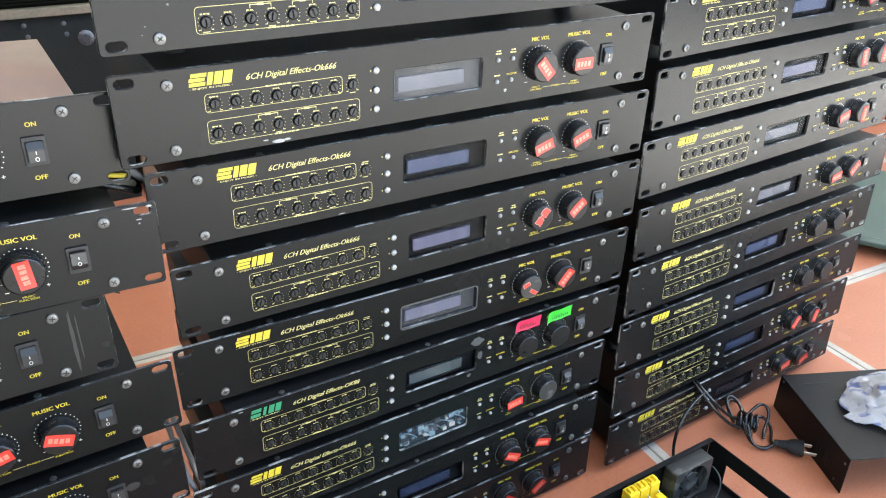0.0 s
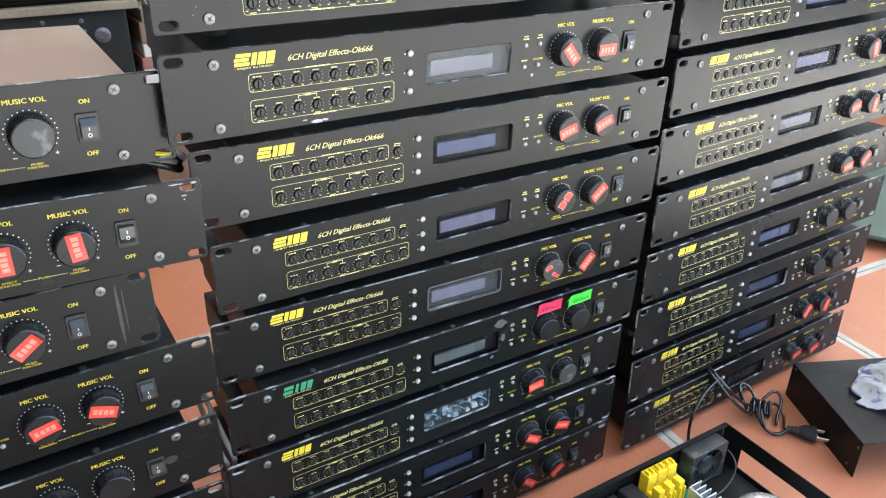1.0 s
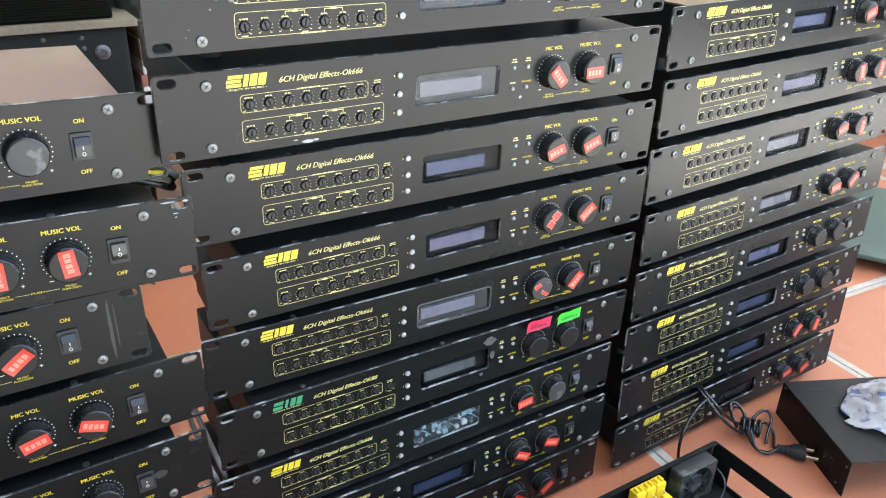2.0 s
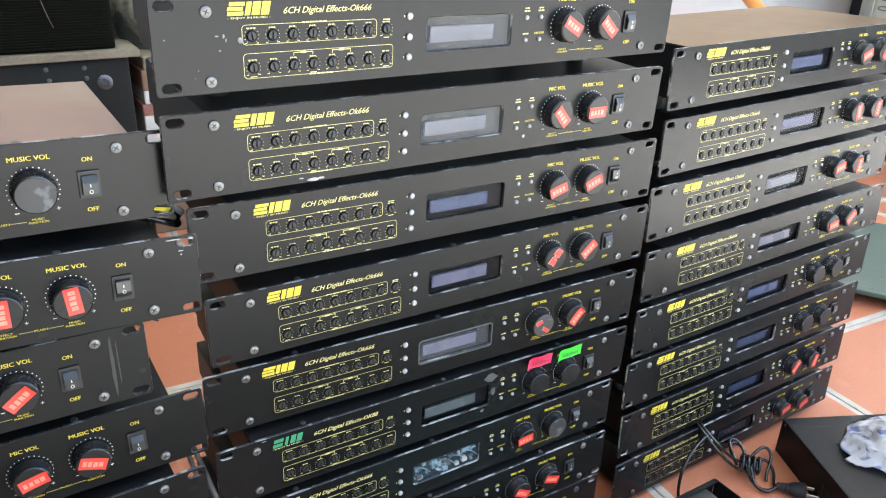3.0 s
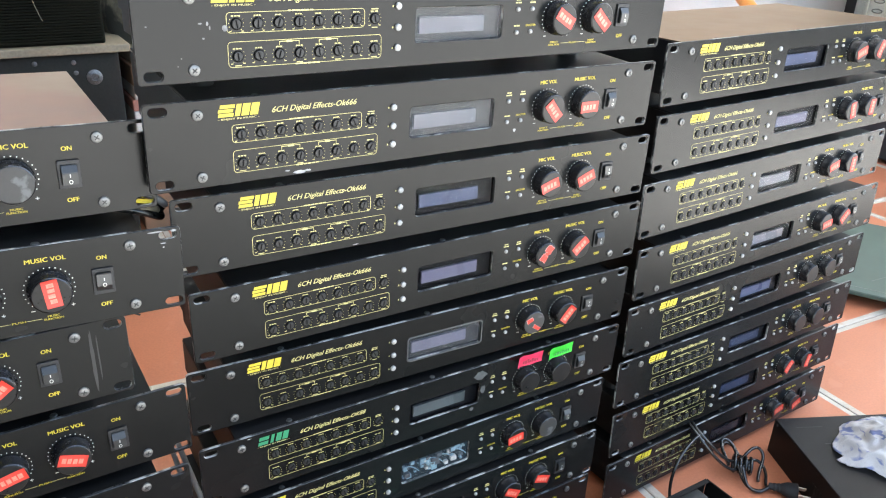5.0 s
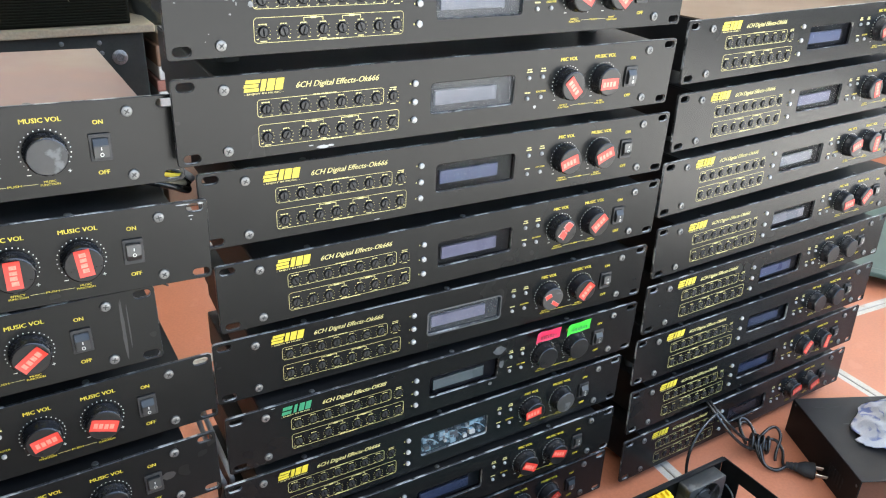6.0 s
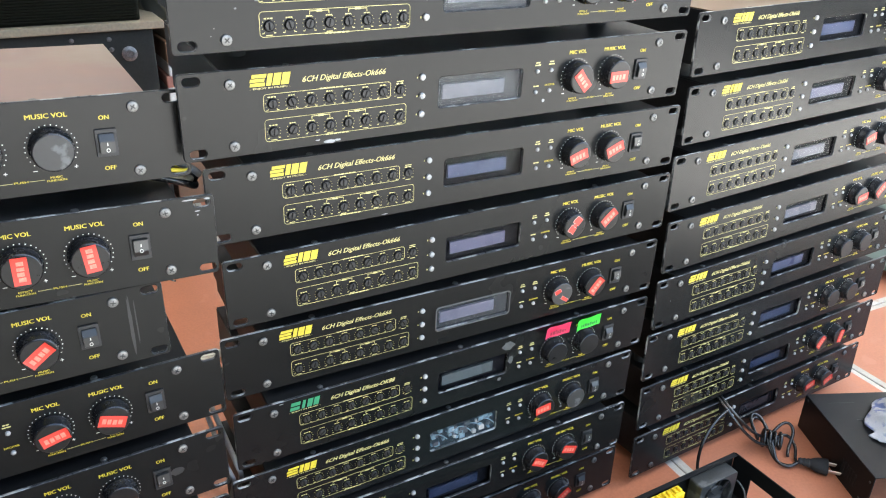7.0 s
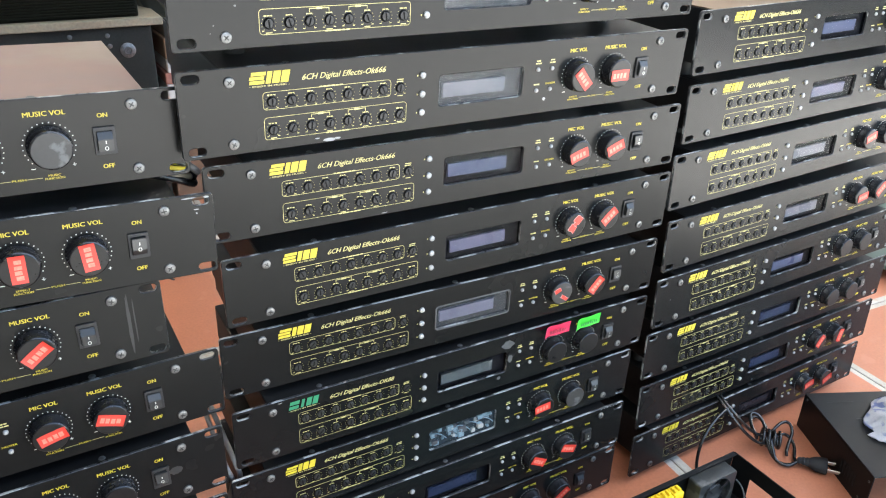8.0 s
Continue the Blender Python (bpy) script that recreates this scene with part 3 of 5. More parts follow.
M_BEZEL.materials.append(FANBLACK)
M_CAP = smooth(to_mesh(lathe([(0.0125, 0.0), (0.0125, 0.0003), (0.0120, 0.0006)], 40), "cap", [KNOBCAP]), 30)
M_LED = smooth(to_mesh(lathe([(0.0019, 0.0), (0.0019, 0.0010), (0.0014, 0.0018), (0.0006, 0.0021)], 14), "led", [BUTTON]), 50)
M_BUTTON = smooth(to_mesh(lathe([(0.0026, 0.0), (0.0026, 0.0016), (0.0021, 0.0021), (0.0009, 0.0023)], 18), "button", [BUTTON]), 40)
M_FOOT = smooth(to_mesh(lathe([(0.0085, 0.0), (0.0095, 1.0)], 16, "Z"), "foot", [RUBBER]), 40)
M_LIDSCREW = smooth(to_mesh(lathe([(0.0028, 0.0), (0.0026, 0.0008), (0.0012, 0.0012)], 12, "Z"), "lid_screw", [STEEL]), 40)
M_LCD = to_mesh(boxed(0.2135, 0.0034, -0.0408, 0.2752, 0.0062, -0.0284, 0.0003), "lcd", [LCD_BLUE])
M_PANE = to_mesh(boxed(0.2079, 0.0018, -0.0467, 0.2912, 0.0026, -0.0208), "pane", [PANE])


def unit(m, below, seed, logo="yellow", lcd=LCD_BLUE, pane=PANE, backing=BACK, mic=20, music=20, off=False, smear=(False, False), slip=((0, 0), (0, 0)), torn=(), lid_mat=None, shell=None, label="", group=""):
    """One rack preamplifier. m: pose of the panel's upper left corner; below: height of the support under each foot.
    mic, music: degrees by which each knob's red sticker is turned, or None for a bare cap; slip: how far it sits off
    centre.
    torn: remnants of a sticker on the first knob. The lid is plain black unless it is given its own material."""
    rng = random.Random(seed)
    root = new("rack_preamplifier")
    root.matrix_world = m @ Matrix.Translation(BASE)
    tagged(root, label or "black rack preamplifier with yellow print and red knob stickers", "preamplifier", group)
    bpy.context.view_layer.update()
    o = -BASE
    part("case", M_CASE, shell or CASE, root, "blue-grey steel case" if shell else "", loc=o)
    cover = part("cover", M_COVER, lid_mat or CASE, root, "brown steel cover" if lid_mat else "black painted steel cover", loc=o)
    for x in (0.085, 0.235, 0.385):
        part("lid_screw", M_LIDSCREW, None, cover, loc=(x + rng.uniform(-0.004, 0.004), 0.0085, -0.0020))
    panel = part("front_panel", M_PANEL, None, root, "black anodised front panel", loc=o)
    old = logo == "green"
    part("model_lettering", M_MODEL88 if old else M_MODEL, None, panel)
    for name, me in M_PRINT:
        p = part(name, me, None, panel)
        if name in ("small_print", "knob_scale"):
            tagged(p, kind="stuff")
    for me in M_LOGO88 if old else M_LOGO:
        part("mark_block", me, None, panel)
    for x, z in ((0.0365, -0.0101), (0.4470, -0.0093), (0.0367, -0.0561), (0.4469, -0.0555)):
        part("screw", M_SCREW, None, root, m=Matrix.Translation(o + Vector((x, 0, z))) @ Matrix.Rotation(rng.uniform(0, 3), 4, "Y") @ Matrix.Diagonal((0.86, 1, 0.86, 1)))
    for x, z in POTS1 + POTS2:
        part("trimmer", M_POT, None, root, m=Matrix.Translation(o + Vector((x, 0, z))) @ Matrix.Rotation(rng.gauss(0, 0.35), 4, "Y"))
    for z in (-0.0188, -0.0342, -0.0494):
        part("button", M_BUTTON, None, root, "white push button", loc=o + Vector((0.1918, 0, z)))
    for x, z in ((0.3065, -0.0244), (0.3216, -0.0244), (0.3067, -0.0430), (0.3216, -0.0428)):
        part("led", M_LED, None, root, loc=o + Vector((x, 0, z)))
    tray = part("display", M_TRAY, backing, root, "recessed display", loc=o)
    if lcd:
        part("lcd", M_LCD, lcd, tray)
    if pane:
        p = part("pane", M_PANE, pane, tray)
        p.visible_shadow = False
    for k, (cx, turn) in enumerate(((0.3498, mic), (0.3929, music))):
        knob = part("knob", M_KNOB, None, root, loc=o + Vector((cx, 0, -0.0328)))
        part("cap", M_CAP, SMEAR if smear[k] else KNOBCAP, knob, loc=(0, -0.0111, 0))
        if turn is not None:
            place = Matrix.Translation((slip[k][0], -0.0117, slip[k][1])) @ Matrix.Rotation(radians(-turn), 4, "Y")
            part("sticker", M_STICK, None, knob, "red paper sticker", m=place)
            part("sticker_print", M_SPRINT[rng.randrange(4)], None, knob, m=place)
        if k == 0:
            for dx, dz, turned, sx, sz in torn:
                piece = Matrix.Translation((dx, -0.0117, dz)) @ Matrix.Rotation(radians(-turned), 4, "Y") @ Matrix.Diagonal((sx, 1, sz, 1))
                part("torn_sticker", M_TORN[rng.randrange(3)], None, knob, "torn remnant of a red paper sticker", m=piece)
    sw = part("switch", M_BEZEL, None, root, "black rocker switch", loc=o + Vector((0.4274, -0.0016, -0.0328)))
    part("rocker", M_ROCK, None, sw, m=Matrix.Rotation(radians(0 if off else 180), 4, "Y"))
    part("rocker_marks", M_MARKS[int(off)], None, sw)
    for x in (0.060, 0.424):
        for y in (0.062, 0.165):
            top = m @ Vector((x, y, -0.0605))
            foot = part("foot", M_FOOT, None, root)
            h = max(0.002, top.z - below(top.x, top.y))
            foot.location = o + Vector((x, y, -0.0605 - h))
            foot.scale = (1, 1, h)
    return root


def deck(m):
    """Height of a unit's lid at x, y."""
    n = m.to_3x3() @ Vector((0, 0, 1))
    p = m @ Vector((0.2, 0.1, -0.0020))
    return lambda x, y: p.z - ((x - p.x) * n.x + (y - p.y) * n.y) / n.z


LEFT = [(-0.4748, 0.0124, 0.595, -0.11, 1.33, 0.2), (-0.4652, 0.0088, 0.5197, -0.31, 1.55, -0.87), (-0.5108, 0.006, 0.4434, -0.19, -0.01, -0.24),
        (-0.4725, 0.0118, 0.3611, 0.02, -0.55, 0.14), (-0.4778, 0.0007, 0.2863, -0.24, -0.59, 0.77), (-0.480, 0.004, 0.2140, 0, -0.3, 0.2),
        (-0.474, 0.006, 0.1414, 0, 0, -0.3), (-0.478, 0.004, 0.0690, 0, 0, 0.1)]
MIDDLE = [(-0.0021, -0.0135, 0.6767, 0.67, 0.54, 1.42), (0.0, 0.0, 0.597, 1.92, 0.34, 0.0), (0.0146, 0.0167, 0.5205, 1.03, 0.4, -1.21),
          (0.0221, 0.0221, 0.4379, 1.15, -0.31, -1.24), (0.0149, 0.0289, 0.3619, 1.97, -0.34, -2.53), (0.0164, 0.0189, 0.289, 1.79, -0.07, -1.05),
          (0.0093, 0.0186, 0.2144, 0.9, -0.1, -0.41), (0.0017, 0.013, 0.1470, 0.3, 0.0, -0.76), (0.0074, 0.0152, 0.0709, 0.0, 0.0, -0.08)]
RIGHT = [(0.5079, 0.0105, 0.6072, -0.44, -0.38, 2.4), (0.5231, 0.0221, 0.5284, -0.26, -0.94, 0.80), (0.5103, 0.0141, 0.4557, -0.65, -0.58, 1.7),
         (0.5238, 0.02, 0.3723, -1.25, -0.98, 0.5), (0.5121, 0.0096, 0.3044, -1.26, -0.19, 1.08), (0.5094, 0.0092, 0.2314, -1.46, 0.32, 0.71),
         (0.5192, 0.0135, 0.1488, -1.84, 0.02, 0.88), (0.5141, 0.0068, 0.077, -1.91, 0.45, 1.55)]
SPEC = {
    "L": [dict(mic=None, music=None, smear=(False, True), off=True, lid_mat=COVER_RED),
          dict(mic=90, music=-84, slip=((-0.0006, 0.001), (0.0003, 0.0018))),
          dict(mic=30, music=37, off=True),
          dict(mic=12, music=-21, off=True, slip=((0.0015, 0.0005), (-0.0005, 0.0003))),
          dict(mic=None, music=None), {}, {}, {}],
    "M": [dict(lcd=LCD_GREY, pane=FILM, backing=BACK_GREY, mic=-30, music=-42, off=True, lid_mat=COVER, shell=CASE_GREY, slip=((-0.0003, 0.0012), (-0.0005, -0.0015))),
          dict(lcd=LCD_GREY, pane=FILM, backing=BACK_GREY, mic=-49, music=0, off=True, shell=CASE_GREY, slip=((-0.0003, -0.0011), (-0.0012, -0.0015))),
          dict(lcd=LCD_BLUE, mic=18, music=22, slip=((-0.002, -0.0006), (-0.001, 0.0011))),
          dict(lcd=LCD_LILAC, mic=None, music=41, off=True, slip=((0, 0), (0.0002, 0.0021)), torn=((0.0028, 0.0060, 52, 0.85, 0.95), (-0.0036, -0.0026, 52, 0.8, 0.9), (-0.0004, 0.0016, 60, 0.35, 0.5))),
          dict(lcd=LCD_LILAC, pane=FILM, mic=None, music=50, smear=(True, False), slip=((0, 0), (0.0007, 0.0001)), torn=((-0.0062, 0.0042, 27, 0.8, 0.55), (0.0030, -0.0060, -37, 1.05, 0.42))),
          dict(logo="green", lcd=LCD_MOSS, mic=None, music=None, off=True),
          dict(lcd=None, pane=HAZE, mic=6, music=None, smear=(False, True), off=True, slip=((-0.0036, 0.0018), (0, 0))),
          dict(lcd=LCD_DEEP, mic=-30, music=-21, slip=((0, 0), (-0.0007, 0.003))),
          dict(lcd=LCD_DEEP, mic=-40, music=35, off=True)],
    "R": [dict(lcd=LCD_BLUE, mic=18, music=67, lid_mat=COVER, slip=((-0.0005, -0.0003), (0.0003, 0.0009))),
          dict(lcd=LCD_LILAC, mic=-80, music=88, slip=((0.001, 0.0005), (0.001, 0))),
          dict(lcd=LCD_GREY, mic=15, music=90, slip=((-0.0003, 0.0024), (0.002, -0.002))),
          dict(lcd=LCD_GREY, mic=8, music=44, slip=((0.002, -0.0018), (-0.0015, 0.002))),
          dict(lcd=LCD_BLUE, mic=None, music=None), dict(lcd=LCD_DEEP, mic=None, music=None),
          dict(lcd=LCD_DEEP, mic=51, music=74, slip=((-0.002, 0.0026), (0.002, -0.0006))),
          dict(lcd=LCD_DARK, mic=13, music=20, slip=((0.001, 0.0025), (0.003, -0.002)))],
}
UNITS = {}
for key, rows in (("L", LEFT), ("M", MIDDLE), ("R", RIGHT)):
    poses = [pose(*r) for r in rows]
    for i, m in enumerate(poses):
        below = deck(poses[i + 1]) if i + 1 < len(poses) else (lambda x, y: 0.0)
        seed = {"L": 100, "M": 200, "R": 300}[key] + i
        UNITS[key, i] = (unit(m, below, seed, group="stacked preamplifiers", **SPEC[key][i]), m)

# ---------------------------------------------------------------- marks and odd parts on single units
def blotch(seed, w, h, n=18, y=-0.0003):
    rng = random.Random(seed)
    bm = bmesh.new()
    quad(bm, [(w / 2 * rng.uniform(0.72, 1.05) * math.cos(2 * math.pi * i / n), h / 2 * rng.uniform(0.72, 1.05) * math.sin(2 * math.pi * i / n)) for i in range(n)], y)
    return bm


def on_panel(key, x, z, y=0.0):
    return Vector((x, y, z)) - BASE


SCUFF = mat("rubbed_paint", (0.0125, 0.0128, 0.013), 0.5, vary=0.5, scale=60)
RUBBED = mat("rubbed_bare_metal", (0.12, 0.12, 0.12), 0.5, vary=0.4, scale=200)
GLUE = mat("dried_glue", (0.042, 0.045, 0.045), 0.7, vary=0.4, scale=200)
for key, x, z, w, h, mtl, name in (
        (("M", 1), 0.1115, -0.0622, 0.012, 0.0030, CHIPS, "paint_chip"), (("M", 1), 0.1015, -0.0600, 0.0045, 0.0012, CHIPS, "paint_chip"),
        (("M", 1), 0.1180, -0.0617, 0.006, 0.0020, CHIPS, "paint_chip"), (("M", 1), 0.3161, -0.0515, 0.0036, 0.0034, CHIPS, "paint_chip"),
        (("M", 0), 0.0590, -0.0297, 0.0040, 0.0050, RUBBED, "paint_chip"), (("M", 0), 0.0428, -0.0262, 0.0030, 0.0012, RUBBED, "paint_chip"),
        (("M", 0), 0.0475, -0.0264, 0.0018, 0.0032, RUBBED, "paint_chip"), (("M", 0), 0.0444, -0.0358, 0.0018, 0.0014, RUBBED, "paint_chip"),
        (("M", 5), 0.2910, -0.0118, 0.0170, 0.0120, GLUE, "glue_mark"), (("M", 5), 0.2952, -0.0305, 0.0075, 0.0110, GLUE, "glue_mark"),
        (("M", 5), 0.2826, -0.0521, 0.0060, 0.0045, GLUE, "glue_mark"), (("R", 2), 0.3330, -0.0618, 0.0140, 0.0016, CHIPS, "paint_chip"),
        (("L", 2), 0.4570, -0.0330, 0.0030, 0.0560, SCUFF, "scuff"), (("L", 2), 0.4610, -0.0300, 0.0012, 0.0440, SCUFF, "scuff"),
        (("L", 1), 0.4650, -0.0022, 0.0120, 0.0012, CHIPS, "paint_chip"), (("L", 1), 0.4775, -0.0026, 0.0050, 0.0018, CHIPS, "paint_chip"), (("L", 1), 0.4700, -0.0145, 0.0016, 0.0014, CHIPS, "paint_chip"),
        *((("M", 7), 0.4470 + 0.0046 * k, -0.0007 - 0.0002 * (k % 2), 0.0018, 0.0011, CHIPS, "paint_chip") for k in range(6)),
        (("M", 0), 0.0085, -0.0270, 0.0016, 0.0010, RUBBED, "paint_chip"), (("M", 0), 0.0490, -0.0290, 0.0010, 0.0030, RUBBED, "paint_chip"), (("L", 4), 0.4400, -0.0310, 0.0120, 0.0100, SCUFF, "scuff"), (("L", 1), 0.4700, -0.0115, 0.0046, 0.0010, CHIPS, "paint_chip"),
        (("M", 5), 0.0440, -0.0022, 0.0050, 0.0008, CHIPS, "paint_chip"), (("M", 0), 0.0290, -0.0480, 0.0010, 0.0010, RUBBED, "paint_chip"),
        (("M", 0), 0.0265, -0.0530, 0.0012, 0.0008, RUBBED, "paint_chip"), (("R", 6), 0.2200, -0.0600, 0.0040, 0.0030, GLUE, "glue_mark"),
        (("M", 2), 0.1500, -0.0625, 0.0060, 0.0008, CHIPS, "paint_chip"), (("R", 4), 0.0240, -0.0300, 0.0020, 0.0020, GLUE, "glue_mark")):
    part(name, blotch(int(x * 1e5), w, h), mtl, UNITS[key][0], loc=on_panel(key, x, z))


def flag_sticker(key, cx, cz, paper, ink, roll):
    """A paper flag stuck to the top of a knob, bent a little outwards."""
    bm = bmesh.new()
    nx, nz, w, h = 10, 5, 0.0335, 0.0140
    g = [[bm.verts.new((w * (i / nx - 0.5), -0.0012 * (j / nz) ** 2 + 0.0004 * math.sin(i * 0.9) - (0.0022 if i == 0 else 0.0008 if i == 1 else 0.0), h * (j / nz - 0.5))) for i in range(nx + 1)] for j in range(nz + 1)]
    for j in range(nz):
        for i in range(nx):
            bm.faces.new((g[j][i], g[j][i + 1], g[j + 1][i + 1], g[j + 1][i]))
    bmesh.ops.solidify(bm, geom=bm.faces[:], thickness=0.00025)
    m = Matrix.Translation(on_panel(key, cx, cz, -0.0074)) @ Matrix.Rotation(radians(roll), 4, "Y")
    f = part("paper_flag", bm, paper, UNITS[key][0], "bright paper flag with faded ink", m=m)
    bm = bmesh.new()
    rng = random.Random(int(cx * 1e4))
    x = -0.011
    while x < 0.010:
        w = rng.uniform(0.0012, 0.003)
        bar(bm, x, -0.0028, x + w, rng.uniform(0.000, 0.002), -0.0022)
        x += w + 0.0007
    part("ink_marks", bm, ink, f)


flag_sticker(("M", 5), 0.3485, -0.0038, PINK, INKRED, 1)
flag_sticker(("M", 5), 0.3900, -0.0050, LIME, INKGRN, -2)


def bare_board(key):
    """Parts that show through the unit's open display window."""
    rng = random.Random(9)
    root = UNITS[key][0]
    board = part("board", boxed(0.2095, 0.0052, -0.0455, 0.2895, 0.0063, -0.0225, 0.0002), BACK, root, "bare board behind the open window", loc=-BASE)
    for i in range(46):
        x, z = rng.uniform(0.2115, 0.287), rng.uniform(-0.043, -0.0245)
        s = rng.uniform(0.0012, 0.0036)
        part("component", boxed(-s, -0.0035 * rng.uniform(0.4, 1), -s * rng.uniform(0.5, 1), s, 0.001, s, 0.0004),
             rng.choice((BLUEWIRE, BLUEWIRE, BLUEWIRE, GWIRE, DARKMETAL, DARKMETAL)), board, loc=(x, 0.0046, z))
    for i in range(5):
        x = 0.214 + 0.015 * i
        tube("jumper_wire", [(x, 0.0045, -0.030), (x + 0.004, 0.0015, -0.026 - 0.002 * (i % 2)), (x + 0.012, 0.002, -0.034), (x + 0.017, 0.0045, -0.041)], 0.0006,
             BLUEWIRE, board)


bare_board(("M", 6))
FRAME = mat("grey_window_frame", (0.05, 0.05, 0.052), 0.4, vary=0.15)
for key in (("M", 4),):
    part("window_trim", smooth(plate("window_trim", [rounded_rect(0.2066, -0.0480, 0.2925, -0.0195, 0.004), rounded_rect(0.2080, -0.0466, 0.2911, -0.0209, 0.003)], 0.0008, 0.0003)),
         FRAME, UNITS[key][0], loc=on_panel(key, 0, 0, -0.0006))

# ---------------------------------------------------------------- wires between the stacks
def loom():
    root = tagged(new("wire_bundle"), "bundle of loose yellow, grey and black wires between the stacks", "wires")
    root.location = (0.01, 0.10, 0.0)
    spots = [(YWIRE, 0.0018, [(-0.050, -0.040, 0.5145), (-0.026, -0.050, 0.5160), (-0.006, -0.058, 0.5140), (0.004, -0.050, 0.508), (0.002, -0.02, 0.509), (-0.030, 0.0, 0.5135)]),
             (YWIRE, 0.0016, [(-0.050, -0.030, 0.5145), (-0.024, -0.040, 0.5165), (-0.004, -0.046, 0.5130), (0.002, -0.036, 0.508), (0.000, -0.01, 0.509), (-0.030, 0.01, 0.5135)]),
             (PLANK, 0.0034, [(-0.050, -0.050, 0.5150), (-0.024, -0.058, 0.5120), (-0.004, -0.060, 0.5060), (0.006, -0.044, 0.500), (0.002, -0.01, 0.504), (-0.030, 0.02, 0.5140)]),
             (CABLE, 0.0032, [(-0.040, -0.020, 0.5160), (-0.014, -0.044, 0.5130), (0.004, -0.052, 0.5050), (0.010, -0.036, 0.496), (0.006, -0.00, 0.500), (-0.030, 0.03, 0.5145)]),
             (CABLE, 0.0030, [(-0.040, -0.055, 0.5150), (-0.016, -0.060, 0.5100), (0.002, -0.060, 0.5000), (0.009, -0.040, 0.492), (0.004, 0.00, 0.500), (-0.030, 0.04, 0.5145)]),
             (GWIRE, 0.0028, [(-0.040, -0.010, 0.5150), (-0.008, -0.040, 0.5180), (0.008, -0.054, 0.5100), (0.012, -0.040, 0.498), (0.004, 0.01, 0.502), (-0.030, 0.05, 0.5145)]),
             (GWIRE, 0.0024, [(0.002, 0.03, 0.230), (-0.001, -0.055, 0.222), (0.003, -0.062, 0.205), (0.010, -0.05, 0.188), (0.004, 0.0, 0.10), (0.002, 0.03, 0.003)]),
             (GWIRE, 0.0026, [(0.008, 0.03, 0.233), (0.008, -0.055, 0.224), (0.012, -0.062, 0.206), (0.016, -0.05, 0.190), (0.008, 0.0, 0.10), (0.004, 0.04, 0.003)])]
    spots += [(CABLE, 0.0007, [(-0.060, -0.070, 0.4500), (-0.046, -0.086, 0.4470), (-0.036, -0.092, 0.4440), (-0.027, -0.092, 0.4385)]),
              (CABLE, 0.0006, [(-0.056, -0.070, 0.4510), (-0.040, -0.088, 0.4500), (-0.028, -0.092, 0.4480), (-0.022, -0.091, 0.4470)])]
    for mtl, r, pts in spots:
        tube("wire", pts, r, mtl, root)


loom()

# ---------------------------------------------------------------- black amplifier case with a crumpled cloth
SIDE = Vector((0.424, 0.906, 0))
RIGHTWARD = Vector((0.906, -0.424, 0))


def steel_cover():
    """A folded lid: top sheet and two side walls, open at both ends."""
    root = tagged(new("amplifier_cover"), "folded black steel amplifier cover lying on the floor", "cover")
    root.matrix_world = Matrix(((RIGHTWARD.x, SIDE.x, 0, 0.750), (RIGHTWARD.y, SIDE.y, 0, -0.1755), (0, 0, 1, 0), (0, 0, 0, 1)))
    w, d, h, t = 0.43, 0.173, 0.057, 0.0014
    part("top_sheet", boxed(0, 0, h - t, w, d, h, 0.0005), CASE, root)
    for x in (0.0, w - t):
        part("side_wall", boxed(x, 0, 0.0, x + t, d, h - t - 0.0002, 0.0003), CASE, root)
    for i in range(6):
        part("vent_slot", boxed(-0.0009, 0.030 + 0.006 * i, 0.014, -0.0002, 0.0325 + 0.006 * i, 0.034, 0.0002), RECESS, root)
    for y, z in ((0.006, 0.045), (0.016, 0.010), (0.164, 0.052)):
        part("screw", M_SCREW, None, root, m=Matrix.Translation((-0.0002, y, z)) @ Matrix.Rotation(radians(-90), 4, "Z") @ Matrix.Diagonal((0.4, 0.5, 0.4, 1)))
    part("scratch", boxed(0.042, 0.112, h + 0.0001, 0.075, 0.1135, h + 0.0003), GLUE, root)
    part("scratch", boxed(0.020, 0.150, h + 0.0001, 0.060, 0.1508, h + 0.0003), SCUFF, root)
    return root


steel_cover()


